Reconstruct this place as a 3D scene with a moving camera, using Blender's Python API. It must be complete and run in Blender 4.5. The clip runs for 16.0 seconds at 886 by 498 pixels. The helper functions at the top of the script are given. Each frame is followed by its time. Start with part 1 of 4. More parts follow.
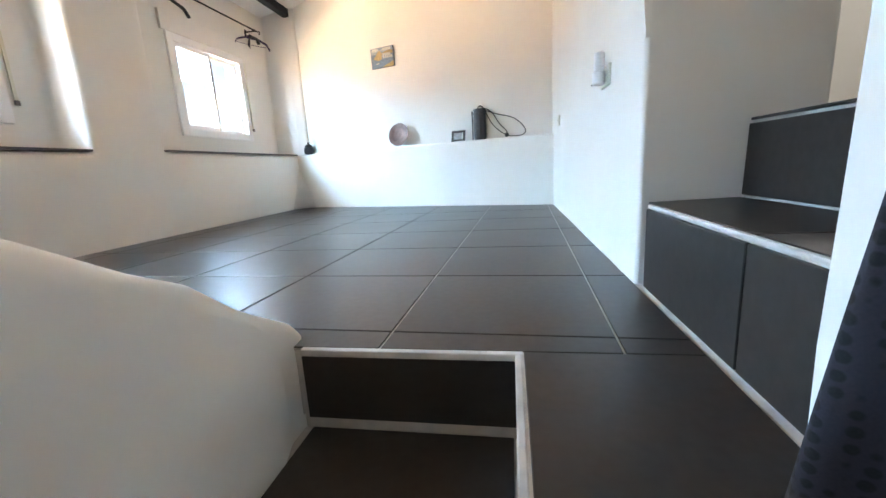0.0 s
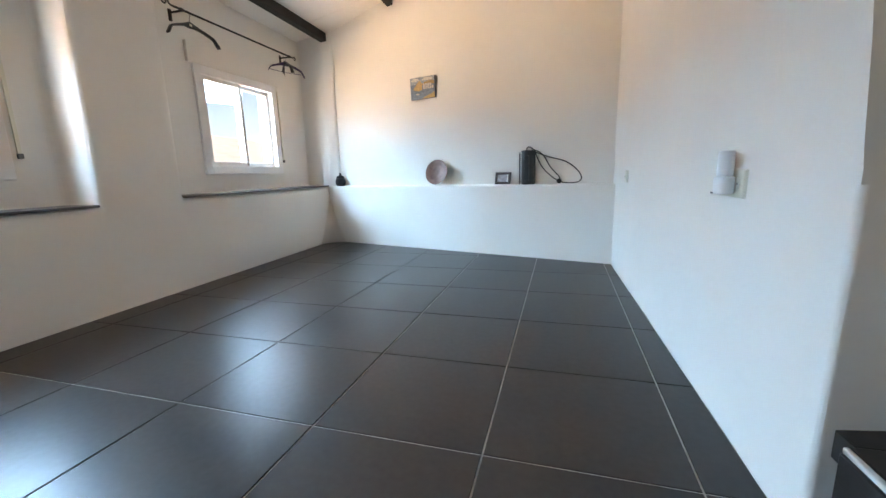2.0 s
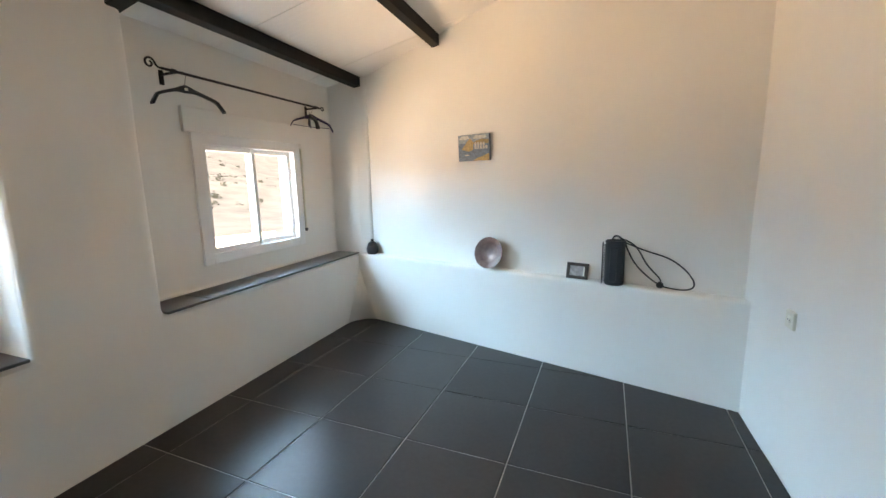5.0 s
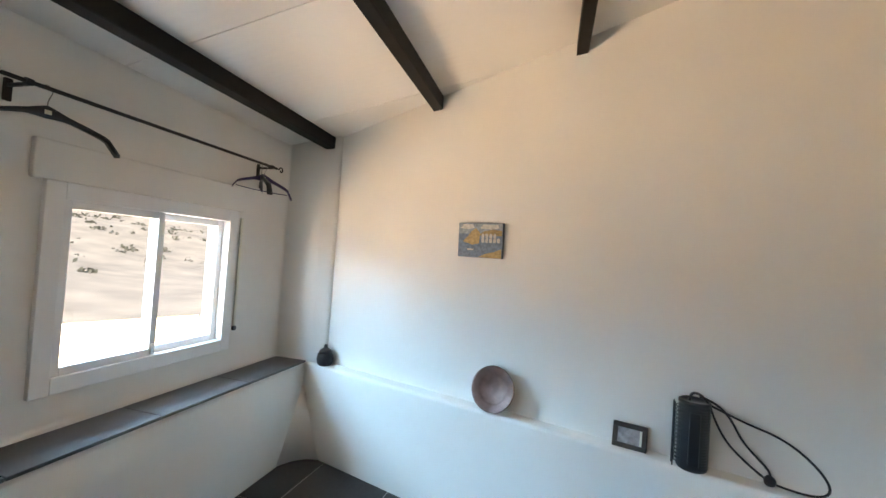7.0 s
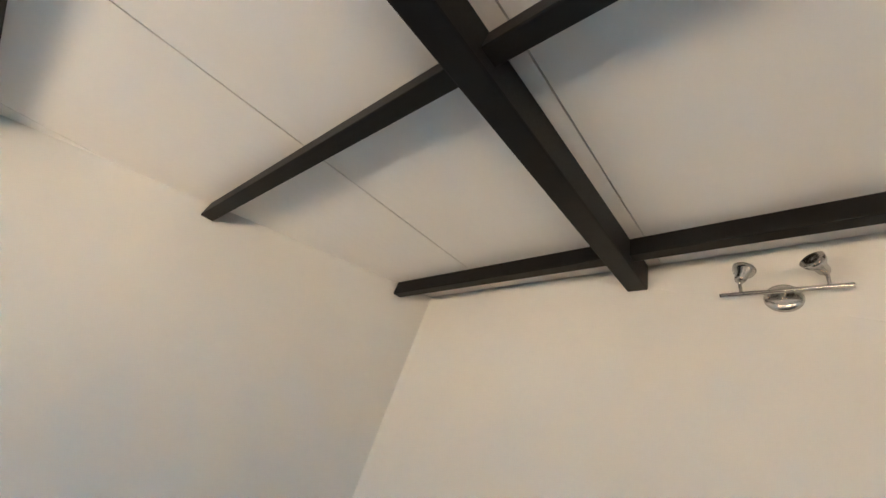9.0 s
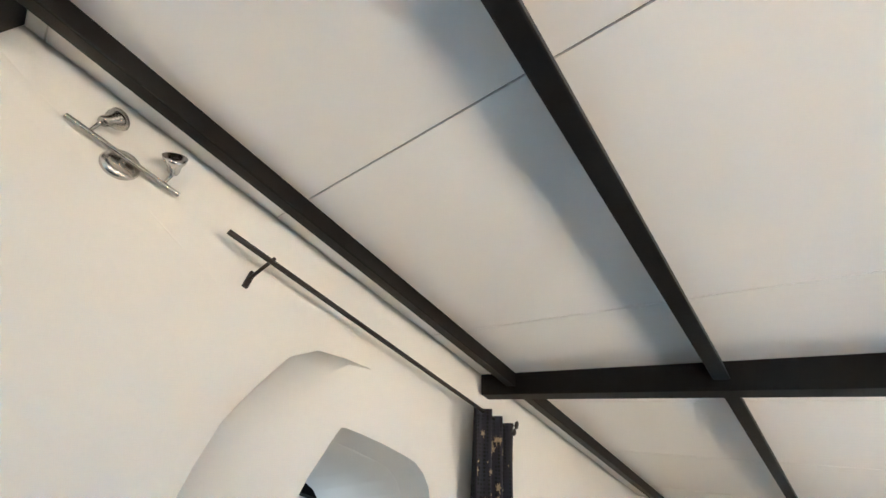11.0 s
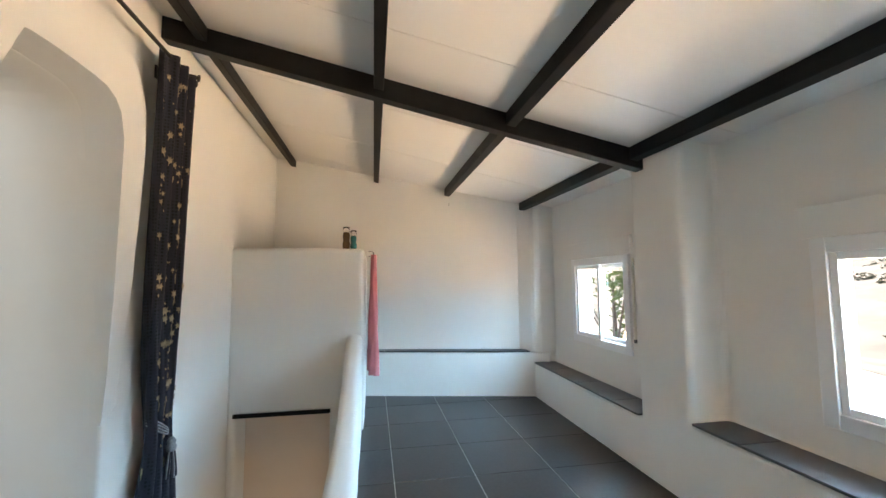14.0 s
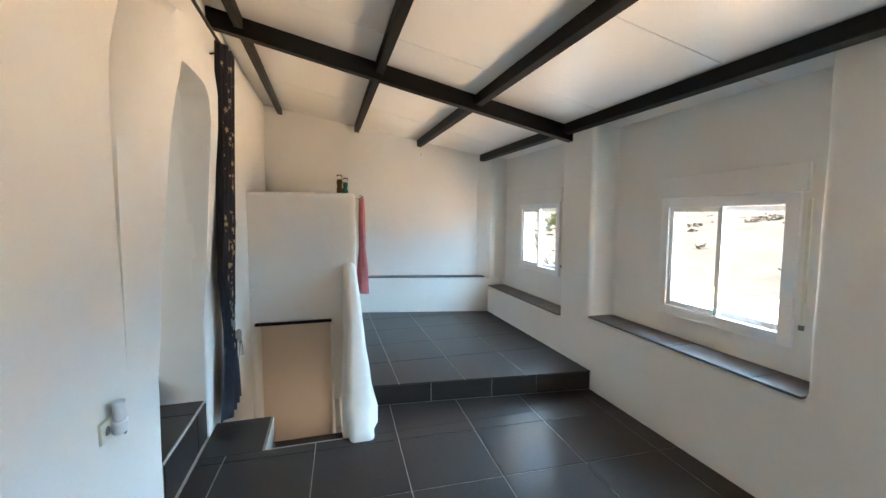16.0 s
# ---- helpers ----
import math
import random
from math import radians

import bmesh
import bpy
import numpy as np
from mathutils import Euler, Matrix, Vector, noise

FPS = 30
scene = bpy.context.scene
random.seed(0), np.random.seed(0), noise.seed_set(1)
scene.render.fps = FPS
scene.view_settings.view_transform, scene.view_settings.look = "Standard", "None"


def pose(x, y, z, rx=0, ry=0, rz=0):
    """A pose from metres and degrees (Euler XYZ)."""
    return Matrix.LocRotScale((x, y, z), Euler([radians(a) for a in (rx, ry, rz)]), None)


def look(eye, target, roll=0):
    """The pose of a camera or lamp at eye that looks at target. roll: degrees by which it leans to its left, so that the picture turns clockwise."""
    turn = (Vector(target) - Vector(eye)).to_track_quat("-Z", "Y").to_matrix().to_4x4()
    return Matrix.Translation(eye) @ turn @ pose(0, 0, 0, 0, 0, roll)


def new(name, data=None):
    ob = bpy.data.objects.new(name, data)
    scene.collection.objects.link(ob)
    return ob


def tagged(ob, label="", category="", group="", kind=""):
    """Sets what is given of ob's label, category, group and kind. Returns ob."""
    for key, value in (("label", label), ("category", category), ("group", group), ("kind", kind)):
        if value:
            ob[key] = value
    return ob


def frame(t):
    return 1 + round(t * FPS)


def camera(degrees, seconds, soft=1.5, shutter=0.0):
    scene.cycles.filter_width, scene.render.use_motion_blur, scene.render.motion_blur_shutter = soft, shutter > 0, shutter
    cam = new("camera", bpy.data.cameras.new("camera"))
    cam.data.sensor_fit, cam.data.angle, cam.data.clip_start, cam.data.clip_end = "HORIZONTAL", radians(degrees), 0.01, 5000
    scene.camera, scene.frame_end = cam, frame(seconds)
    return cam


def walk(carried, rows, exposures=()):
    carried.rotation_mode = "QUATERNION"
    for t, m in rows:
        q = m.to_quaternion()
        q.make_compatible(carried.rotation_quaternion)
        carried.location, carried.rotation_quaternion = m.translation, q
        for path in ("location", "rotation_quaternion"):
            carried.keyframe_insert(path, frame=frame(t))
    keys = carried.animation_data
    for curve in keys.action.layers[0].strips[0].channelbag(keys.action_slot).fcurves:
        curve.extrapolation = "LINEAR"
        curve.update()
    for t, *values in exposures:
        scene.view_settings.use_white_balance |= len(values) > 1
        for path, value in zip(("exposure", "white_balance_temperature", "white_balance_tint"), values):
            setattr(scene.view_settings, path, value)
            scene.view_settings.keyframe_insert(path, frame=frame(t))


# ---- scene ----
cam = camera(95.8, 16.0)
PATH = [
    (0, (2.843, 0.206, 0.443), (2.499, 2.134, 0.041), -3.4),
    (0.5, (2.854, 0.274, 0.642), (2.419, 2.18, 0.222), -3.6),
    (1, (2.867, 0.387, 0.748), (2.365, 2.276, 0.326), -3.1),
    (1.5, (2.774, 0.552, 0.755), (2.268, 2.447, 0.364), -2.0),
    (2, (2.697, 0.724, 0.844), (2.202, 2.624, 0.466), -1.6),
    (2.5, (2.644, 0.78, 1.019), (2.182, 2.691, 0.648), -1.0),
    (3, (2.605, 0.827, 1.108), (2.156, 2.745, 0.763), -0.7),
    (3.5, (2.575, 0.959, 1.166), (2.058, 2.861, 0.828), -1.4),
    (4, (2.541, 1.194, 1.281), (1.919, 3.063, 0.938), -2.2),
    (6.5, (1.955, 2.335, 1.563), (1.245, 4.198, 1.407), 0.1),
    (7, (1.83, 2.547, 1.606), (1.31, 4.477, 1.647), 4.0),
    (7.5, (1.65, 2.678, 1.699), (1.519, 4.651, 1.996), 9.1),
    (8, (1.553, 2.699, 1.773), (1.883, 4.59, 2.333), 13.7),
    (10.5, (1.836, 2.677, 1.879), (2.988, 2.245, 3.455), 10.2),
    (11, (1.832, 2.541, 1.873), (2.785, 1.517, 3.302), 7.1),
    (11.5, (1.839, 2.445, 1.801), (2.424, 0.998, 3.051), 4.3),
    (12, (1.824, 2.373, 1.751), (2.025, 0.597, 2.649), 2.1),
    (12.5, (1.809, 2.488, 1.672), (1.77, 0.566, 2.223), 1.1),
    (13, (1.838, 2.631, 1.651), (1.677, 0.67, 2.009), 0.1),
    (13.5, (1.878, 2.85, 1.609), (1.626, 0.881, 1.854), -0.2),
    (14, (1.962, 3.083, 1.595), (1.621, 1.118, 1.755), -0.5),
    (14.5, (2.108, 3.307, 1.602), (1.676, 1.356, 1.678), -0.4),
    (15, (2.241, 3.548, 1.59), (1.752, 1.609, 1.581), -0.4),
    (15.5, (2.3, 3.798, 1.617), (1.789, 1.866, 1.524), -0.2),
    (16, (2.398, 4.047, 1.64), (1.841, 2.133, 1.481), 0.2),
]
EXPOSURES = ((0.0, 1.12, 7050, 16.5), (0.5, 0.93, 7050, 16.5), (1.0, 0.76, 7000, 16.5), (1.5, 0.6, 6950, 16.5), (3.5, 0.52, 7150, 16), (4.2, 0.46, 7150, 15), (6.5, 0.27, 6800, 13), (7.0, 0.18, 6700, 12.5), (8.0, 0.03, 6350, 10), (10.3, 0.55, 5250, 4), (11.0, 0.62, 5250, 4), (11.5, 0.62, 5300, 4), (12.0, 0.65, 5800, 6), (13.5, 0.6, 6600, 10), (16.0, 0.57, 6600, 10.5))
walk(cam, [(t, look(e, g, r)) for t, e, g, r in PATH], EXPOSURES)

# ---- world and lights ----
world = bpy.data.worlds.new("daylight")
scene.world = world
world.use_nodes = True
wn = world.node_tree
sky = wn.nodes.new("ShaderNodeTexSky")
sky.sky_type, sky.sun_disc = "NISHITA", False
sky.sun_elevation, sky.sun_rotation = radians(52), radians(191)
wn.links.new(sky.outputs[0], wn.nodes["Background"].inputs[0])
wn.nodes["Background"].inputs[1].default_value = 0.15
sun = new("sun", bpy.data.lights.new("sun", "SUN"))
sun.data.energy, sun.data.angle, sun.data.color = 5.0, radians(0.5), (1, 0.93, 0.82)
sun.matrix_world = look((0, 0, 10), (0.8, 4.1, 4.6))


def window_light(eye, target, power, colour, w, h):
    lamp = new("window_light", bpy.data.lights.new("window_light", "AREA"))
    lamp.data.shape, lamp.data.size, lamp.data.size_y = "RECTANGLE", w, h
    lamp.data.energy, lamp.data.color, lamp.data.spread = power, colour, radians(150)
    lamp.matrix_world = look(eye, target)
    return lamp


# each opening: panel lamps added outside stand in for blue sky light from above the horizon and warm light thrown up by
# the sunlit ground, towards both ends of the room
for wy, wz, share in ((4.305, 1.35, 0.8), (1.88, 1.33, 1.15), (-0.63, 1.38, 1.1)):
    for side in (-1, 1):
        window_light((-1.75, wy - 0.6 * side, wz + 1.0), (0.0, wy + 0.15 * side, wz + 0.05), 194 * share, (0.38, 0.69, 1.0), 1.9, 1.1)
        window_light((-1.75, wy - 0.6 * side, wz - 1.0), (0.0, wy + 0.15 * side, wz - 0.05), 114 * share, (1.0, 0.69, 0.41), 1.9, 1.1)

# added fill lamps: daylight of the lower floor and the next room, windows made up
low = new("lower_fill_lamp", bpy.data.lights.new("lower_fill_lamp", "AREA"))
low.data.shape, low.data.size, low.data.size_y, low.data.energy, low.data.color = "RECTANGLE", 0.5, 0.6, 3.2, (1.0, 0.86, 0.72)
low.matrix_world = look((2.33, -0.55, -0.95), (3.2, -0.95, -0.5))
nxt = new("next_room_fill_lamp", bpy.data.lights.new("next_room_fill_lamp", "AREA"))
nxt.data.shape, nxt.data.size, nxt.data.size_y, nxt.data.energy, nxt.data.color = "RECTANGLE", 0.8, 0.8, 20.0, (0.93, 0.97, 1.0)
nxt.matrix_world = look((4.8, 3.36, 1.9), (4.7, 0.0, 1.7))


# ---- materials ----
def material(name, colour, rough=0.6, metal=0.0, vary=0.08, scale=3.0, fine=60.0, bump=0.1, depth=0.01, stain=None):
    m = bpy.data.materials.new(name)
    m.use_nodes = True
    nt = m.node_tree
    p = nt.nodes["Principled BSDF"]
    geo = nt.nodes.new("ShaderNodeNewGeometry")
    n1, n2 = nt.nodes.new("ShaderNodeTexNoise"), nt.nodes.new("ShaderNodeTexNoise")
    n1.inputs["Scale"].default_value, n2.inputs["Scale"].default_value = scale, fine
    n1.inputs["Detail"].default_value, n2.inputs["Detail"].default_value = 5, 3
    for n in (n1, n2):
        nt.links.new(geo.outputs["Position"], n.inputs["Vector"])
    ramp = nt.nodes.new("ShaderNodeValToRGB")
    ramp.color_ramp.elements[0].position, ramp.color_ramp.elements[1].position = 0.2, 0.8
    lo = stain or tuple(c * (1 - vary * 2) for c in colour)
    ramp.color_ramp.elements[0].color = (*lo, 1)
    ramp.color_ramp.elements[1].color = (*[min(1, c * (1 + vary)) for c in colour], 1)
    nt.links.new(n1.outputs["Fac"], ramp.inputs[0])
    nt.links.new(ramp.outputs[0], p.inputs["Base Color"])
    mix = nt.nodes.new("ShaderNodeMath")
    mix.operation = "MULTIPLY_ADD"
    mix.inputs[1].default_value = 0.35
    nt.links.new(n2.outputs["Fac"], mix.inputs[0])
    nt.links.new(n1.outputs["Fac"], mix.inputs[2])
    b = nt.nodes.new("ShaderNodeBump")
    b.inputs["Strength"].default_value, b.inputs["Distance"].default_value = bump, depth
    nt.links.new(mix.outputs[0], b.inputs["Height"])
    nt.links.new(b.outputs[0], p.inputs["Normal"])
    r = nt.nodes.new("ShaderNodeMapRange")
    r.inputs["To Min"].default_value, r.inputs["To Max"].default_value = rough * 0.85, min(1, rough * 1.15)
    nt.links.new(n2.outputs["Fac"], r.inputs[0])
    nt.links.new(r.outputs[0], p.inputs["Roughness"])
    p.inputs["Metallic"].default_value = metal
    return m


PLASTER = material("white_plaster", (0.77, 0.755, 0.71), 0.75, vary=0.03, scale=1.3, fine=16, bump=0.17, depth=0.02)
TILE = bpy.data.materials.new("dark_tile")
TILE.use_nodes = True
tt = TILE.node_tree
tp = tt.nodes["Principled BSDF"]
tco, each = tt.nodes.new("ShaderNodeTexCoord"), tt.nodes.new("ShaderNodeObjectInfo")
smear, grain = tt.nodes.new("ShaderNodeTexNoise"), tt.nodes.new("ShaderNodeTexNoise")
smear.inputs["Scale"].default_value, smear.inputs["Detail"].default_value = 2.3, 3
grain.inputs["Scale"].default_value, grain.inputs["Detail"].default_value = 38.0, 2
tone, gloss, sheen = tt.nodes.new("ShaderNodeMix"), tt.nodes.new("ShaderNodeMapRange"), tt.nodes.new("ShaderNodeMapRange")
tone.data_type = "RGBA"
tone.inputs["A"].default_value, tone.inputs["B"].default_value = (0.017, 0.014, 0.0132, 1), (0.031, 0.0262, 0.024, 1)
gloss.inputs["To Min"].default_value, gloss.inputs["To Max"].default_value = 0.282, 0.37
sheen.inputs["To Min"].default_value, sheen.inputs["To Max"].default_value = 0.22, 0.36
for n in (smear, grain):
    tt.links.new(tco.outputs["Object"], n.inputs["Vector"])
blend = tt.nodes.new("ShaderNodeMath")
blend.operation = "MULTIPLY_ADD"
blend.inputs[1].default_value = 0.35
tt.links.new(each.outputs["Random"], blend.inputs[0])
tt.links.new(smear.outputs["Fac"], blend.inputs[2])
tt.links.new(blend.outputs[0], tone.inputs["Factor"])
tt.links.new(tone.outputs["Result"], tp.inputs["Base Color"])
tt.links.new(smear.outputs["Fac"], gloss.inputs[0])
tt.links.new(gloss.outputs[0], tp.inputs["Roughness"])
tt.links.new(grain.outputs["Fac"], sheen.inputs[0])
tt.links.new(sheen.outputs[0], tp.inputs["Specular IOR Level"])
SLATE = material("slate_ledge", (0.075, 0.073, 0.075), 0.4, vary=0.15, scale=6, fine=90, bump=0.1, depth=0.004)
GROUT = material("grey_grout", (0.50, 0.48, 0.45), 0.9, vary=0.15, scale=14, bump=0.2, depth=0.003)
STEEL = material("black_steel", (0.007, 0.0065, 0.0065), 0.5, vary=0.25, scale=9, fine=120, bump=0.08, depth=0.003)
STEEL.node_tree.nodes["Principled BSDF"].inputs["Specular IOR Level"].default_value = 0.22
PANEL = material("roof_panel", (0.78, 0.76, 0.72), 0.335, vary=0.02, scale=1.2, fine=30, bump=0.02, depth=0.004)
pt = PANEL.node_tree
ribs = pt.nodes.new("ShaderNodeTexWave")
ribs.bands_direction = "Y"
ribs.inputs["Scale"].default_value, ribs.inputs["Distortion"].default_value = 6.0, 0.3
pg = pt.nodes.new("ShaderNodeNewGeometry")
pt.links.new(pg.outputs["Position"], ribs.inputs["Vector"])
rb = pt.nodes.new("ShaderNodeBump")
rb.inputs["Strength"].default_value, rb.inputs["Distance"].default_value = 0.10, 0.004
pt.links.new(ribs.outputs["Fac"], rb.inputs["Height"])
pt.links.new(rb.outputs[0], pt.nodes["Principled BSDF"].inputs["Normal"])
SEAM = material("seam_shadow", (0.25, 0.24, 0.22), 0.7)
FRAME = material("white_window_frame", (0.80, 0.80, 0.79), 0.35, vary=0.02, bump=0.02)
BEIGE = material("stair_plaster", (0.74, 0.61, 0.49), 0.8, vary=0.03, scale=2, bump=0.3, depth=0.015)
IRON = material("wrought_iron", (0.018, 0.014, 0.013), 0.5, metal=0.3, vary=0.3, scale=30, bump=0.15, depth=0.002)
BLACK = material("black_plastic", (0.012, 0.012, 0.015), 0.35, vary=0.1, scale=20, bump=0.03, depth=0.002)
PURPLE = material("purple_plastic", (0.03, 0.012, 0.07), 0.35, vary=0.1, scale=20, bump=0.03, depth=0.002)
CHROME = material("brushed_nickel", (0.55, 0.53, 0.50), 0.22, metal=1.0, vary=0.06, scale=20, fine=160, bump=0.03, depth=0.002)
COPPER = material("tarnished_copper", (0.20, 0.125, 0.105), 0.45, metal=0.6, vary=0.25, scale=18, fine=120, bump=0.12, depth=0.002, stain=(0.09, 0.055, 0.048))
NAVY = material("navy_fabric", (0.010, 0.011, 0.022), 0.9, vary=0.2, scale=12, fine=300, bump=0.3, depth=0.002)
nt = NAVY.node_tree
vor = nt.nodes.new("ShaderNodeTexVoronoi")
vor.inputs["Scale"].default_value, vor.inputs["Randomness"].default_value = 52, 0.15
geo = nt.nodes.new("ShaderNodeNewGeometry")
nt.links.new(geo.outputs["Position"], vor.inputs["Vector"])
dots = nt.nodes.new("ShaderNodeValToRGB")
dots.color_ramp.elements[0].position, dots.color_ramp.elements[1].position = 0.30, 0.42
dots.color_ramp.elements[0].color, dots.color_ramp.elements[1].color = (0.004, 0.004, 0.006, 1), (0.017, 0.017, 0.027, 1)
nt.links.new(vor.outputs["Distance"], dots.inputs[0])
nt.links.new(dots.outputs[0], nt.nodes["Principled BSDF"].inputs["Base Color"])
GOLD = material("gold_embroidery", (0.40, 0.29, 0.17), 0.7, vary=0.3, scale=40, fine=300, bump=0.3, depth=0.001)
SILVER = material("silver_cord", (0.26, 0.26, 0.27), 0.6, vary=0.3, scale=60, fine=300, bump=0.3, depth=0.001)
PINK = material("pink_cotton", (0.62, 0.20, 0.22), 0.9, vary=0.1, scale=8, fine=260, bump=0.25, depth=0.002)
SOCKET = material("white_socket", (0.68, 0.67, 0.56), 0.4, vary=0.03, scale=10, bump=0.02)
HOLE = material("socket_hole", (0.12, 0.12, 0.12), 0.6)
MILK = material("milky_plastic", (0.75, 0.76, 0.78), 0.3, vary=0.03, scale=10, bump=0.02)
DARKWOOD = material("dark_wood", (0.04, 0.028, 0.022), 0.5, vary=0.3, scale=20, bump=0.15, depth=0.002)
PAPER = material("photo_paper", (0.35, 0.33, 0.33), 0.4, vary=0.3, scale=40, bump=0.02)
EARTH = material("dry_ground", (0.58, 0.52, 0.43), 0.95, vary=0.2, scale=0.3, fine=6, bump=0.3, depth=0.05)
LEAF = material("leaves", (0.16, 0.24, 0.06), 0.7, vary=0.3, scale=2)
SHRUB = material("dusty_shrub_leaves", (0.24, 0.235, 0.17), 0.8, vary=0.3, scale=0.5)
BARK = material("bark", (0.15, 0.11, 0.08), 0.9, vary=0.3, scale=10)
JAR = material("brown_glass_jar", (0.10, 0.055, 0.02), 0.15, vary=0.1, scale=10, bump=0.02)
TEAL = material("teal_glass_jar", (0.02, 0.13, 0.12), 0.15, vary=0.1, scale=10, bump=0.02)
PAINTS = [material("paint_" + n, c, 0.5, vary=0.25, scale=60, fine=200, bump=0.3, depth=0.001) for n, c in (
    ("sky", (0.30, 0.36, 0.40)), ("cloud", (0.62, 0.62, 0.56)), ("sea", (0.15, 0.21, 0.29)),
    ("sand", (0.46, 0.33, 0.14)), ("town", (0.55, 0.53, 0.48)), ("ochre", (0.34, 0.25, 0.11)))]


def glass_material(name, colour=(1, 1, 1), rough=0.0):
    m = bpy.data.materials.new(name)
    m.use_nodes = True
    p = m.node_tree.nodes["Principled BSDF"]
    p.inputs["Base Color"].default_value = (*colour, 1)
    p.inputs["Transmission Weight"].default_value = 1
    p.inputs["Roughness"].default_value, p.inputs["IOR"].default_value = rough, 1.45
    return m


GLASS = glass_material("clear_glass")
FROST = glass_material("cloudy_plastic", (0.86, 0.87, 0.89), 0.45)
FROST.node_tree.nodes["Principled BSDF"].inputs["Transmission Weight"].default_value = 0.45


# ---- mesh tools ----
def obj(name, bm, mat, parent=None, smooth=False):
    me = bpy.data.meshes.new(name)
    bmesh.ops.recalc_face_normals(bm, faces=bm.faces)
    for f in bm.faces:
        f.smooth = smooth
    bm.to_mesh(me)
    bm.free()
    me.materials.append(mat)
    o = new(name, me)
    o.parent = parent
    return o


def empty(name, x=0, y=0, z=0):
    o = new(name)
    o.location = (x, y, z)
    o.empty_display_size = 0.05
    return o


def box_in(bm, x0, x1, y0, y1, z0, z1, bevel=0.0):
    g = bmesh.ops.create_cube(bm, size=1)
    for v in g["verts"]:
        v.co = ((x0 + x1) / 2 + v.co.x * (x1 - x0), (y0 + y1) / 2 + v.co.y * (y1 - y0), (z0 + z1) / 2 + v.co.z * (z1 - z0))
    if bevel:
        edges = list({e for v in g["verts"] for e in v.link_edges})
        bmesh.ops.bevel(bm, geom=edges, offset=bevel, segments=2, affect="EDGES", profile=0.5)


def box(name, x0, x1, y0, y1, z0, z1, mat, parent=None, bevel=0.0):
    bm = bmesh.new()
    box_in(bm, x0, x1, y0, y1, z0, z1, bevel)
    return obj(name, bm, mat, parent)


def prism_in(bm, poly, low, high):
    """A solid over a plan polygon; low and high are heights or functions of x, y."""
    lo = low if callable(low) else (lambda x, y: low)
    hi = high if callable(high) else (lambda x, y: high)
    a = [bm.verts.new((x, y, lo(x, y))) for x, y in poly]
    b = [bm.verts.new((x, y, hi(x, y))) for x, y in poly]
    bm.faces.new(a[::-1])
    bm.faces.new(b)
    for i in range(len(poly)):
        j = (i + 1) % len(poly)
        bm.faces.new((a[i], a[j], b[j], b[i]))


def prism(name, poly, low, high, mat, parent=None):
    bm = bmesh.new()
    prism_in(bm, poly, low, high)
    return obj(name, bm, mat, parent)


def clip(poly, a, b, c):
    """The part of a convex polygon where a*x + b*y <= c."""
    out = []
    for i, p in enumerate(poly):
        q = poly[(i + 1) % len(poly)]
        dp, dq = a * p[0] + b * p[1] - c, a * q[0] + b * q[1] - c
        if dp <= 0:
            out.append(p)
        if dp * dq < 0:
            k = dp / (dp - dq)
            out.append((p[0] + (q[0] - p[0]) * k, p[1] + (q[1] - p[1]) * k))
    return out


def clip_rect(poly, x0, x1, y0, y1):
    for a, b, c in ((-1, 0, -x0), (1, 0, x1), (0, -1, -y0), (0, 1, y1)):
        poly = clip(poly, a, b, c) if poly else poly
    return poly


def tube(name, points, radius, mat, parent=None, sides=8, closed=False):
    cu = bpy.data.curves.new(name, "CURVE")
    cu.dimensions, cu.bevel_depth, cu.bevel_resolution = "3D", radius, 2
    sp = cu.splines.new("NURBS" if len(points) > 2 else "POLY")
    sp.points.add(len(points) - 1)
    for p, co in zip(sp.points, points):
        p.co = (*co, 1)
    sp.use_endpoint_u, sp.order_u, sp.use_cyclic_u = True, min(4, len(points)), closed
    cu.use_fill_caps = True
    cu.materials.append(mat)
    tmp = new(name + "_curve", cu)
    me = bpy.data.meshes.new_from_object(tmp.evaluated_get(bpy.context.evaluated_depsgraph_get()))
    bpy.data.objects.remove(tmp)
    bpy.data.curves.remove(cu)
    me.name = name
    o = new(name, me)
    o.parent = parent
    return o


def lathe(name, profile, mat, parent=None, n=32, m=None):
    """Turn a profile of (radius, height) round the z axis."""
    bm = bmesh.new()
    rings = []
    for r, z in profile:
        rings.append([bm.verts.new((max(r, 1e-4) * math.cos(2 * math.pi * i / n), max(r, 1e-4) * math.sin(2 * math.pi * i / n), z)) for i in range(n)])
    for a, b in zip(rings, rings[1:]):
        for i in range(n):
            bm.faces.new((a[i], a[(i + 1) % n], b[(i + 1) % n], b[i]))
    bm.faces.new(rings[0][::-1])
    bm.faces.new(rings[-1])
    if m is not None:
        bm.transform(m)
    return obj(name, bm, mat, parent, smooth=True)


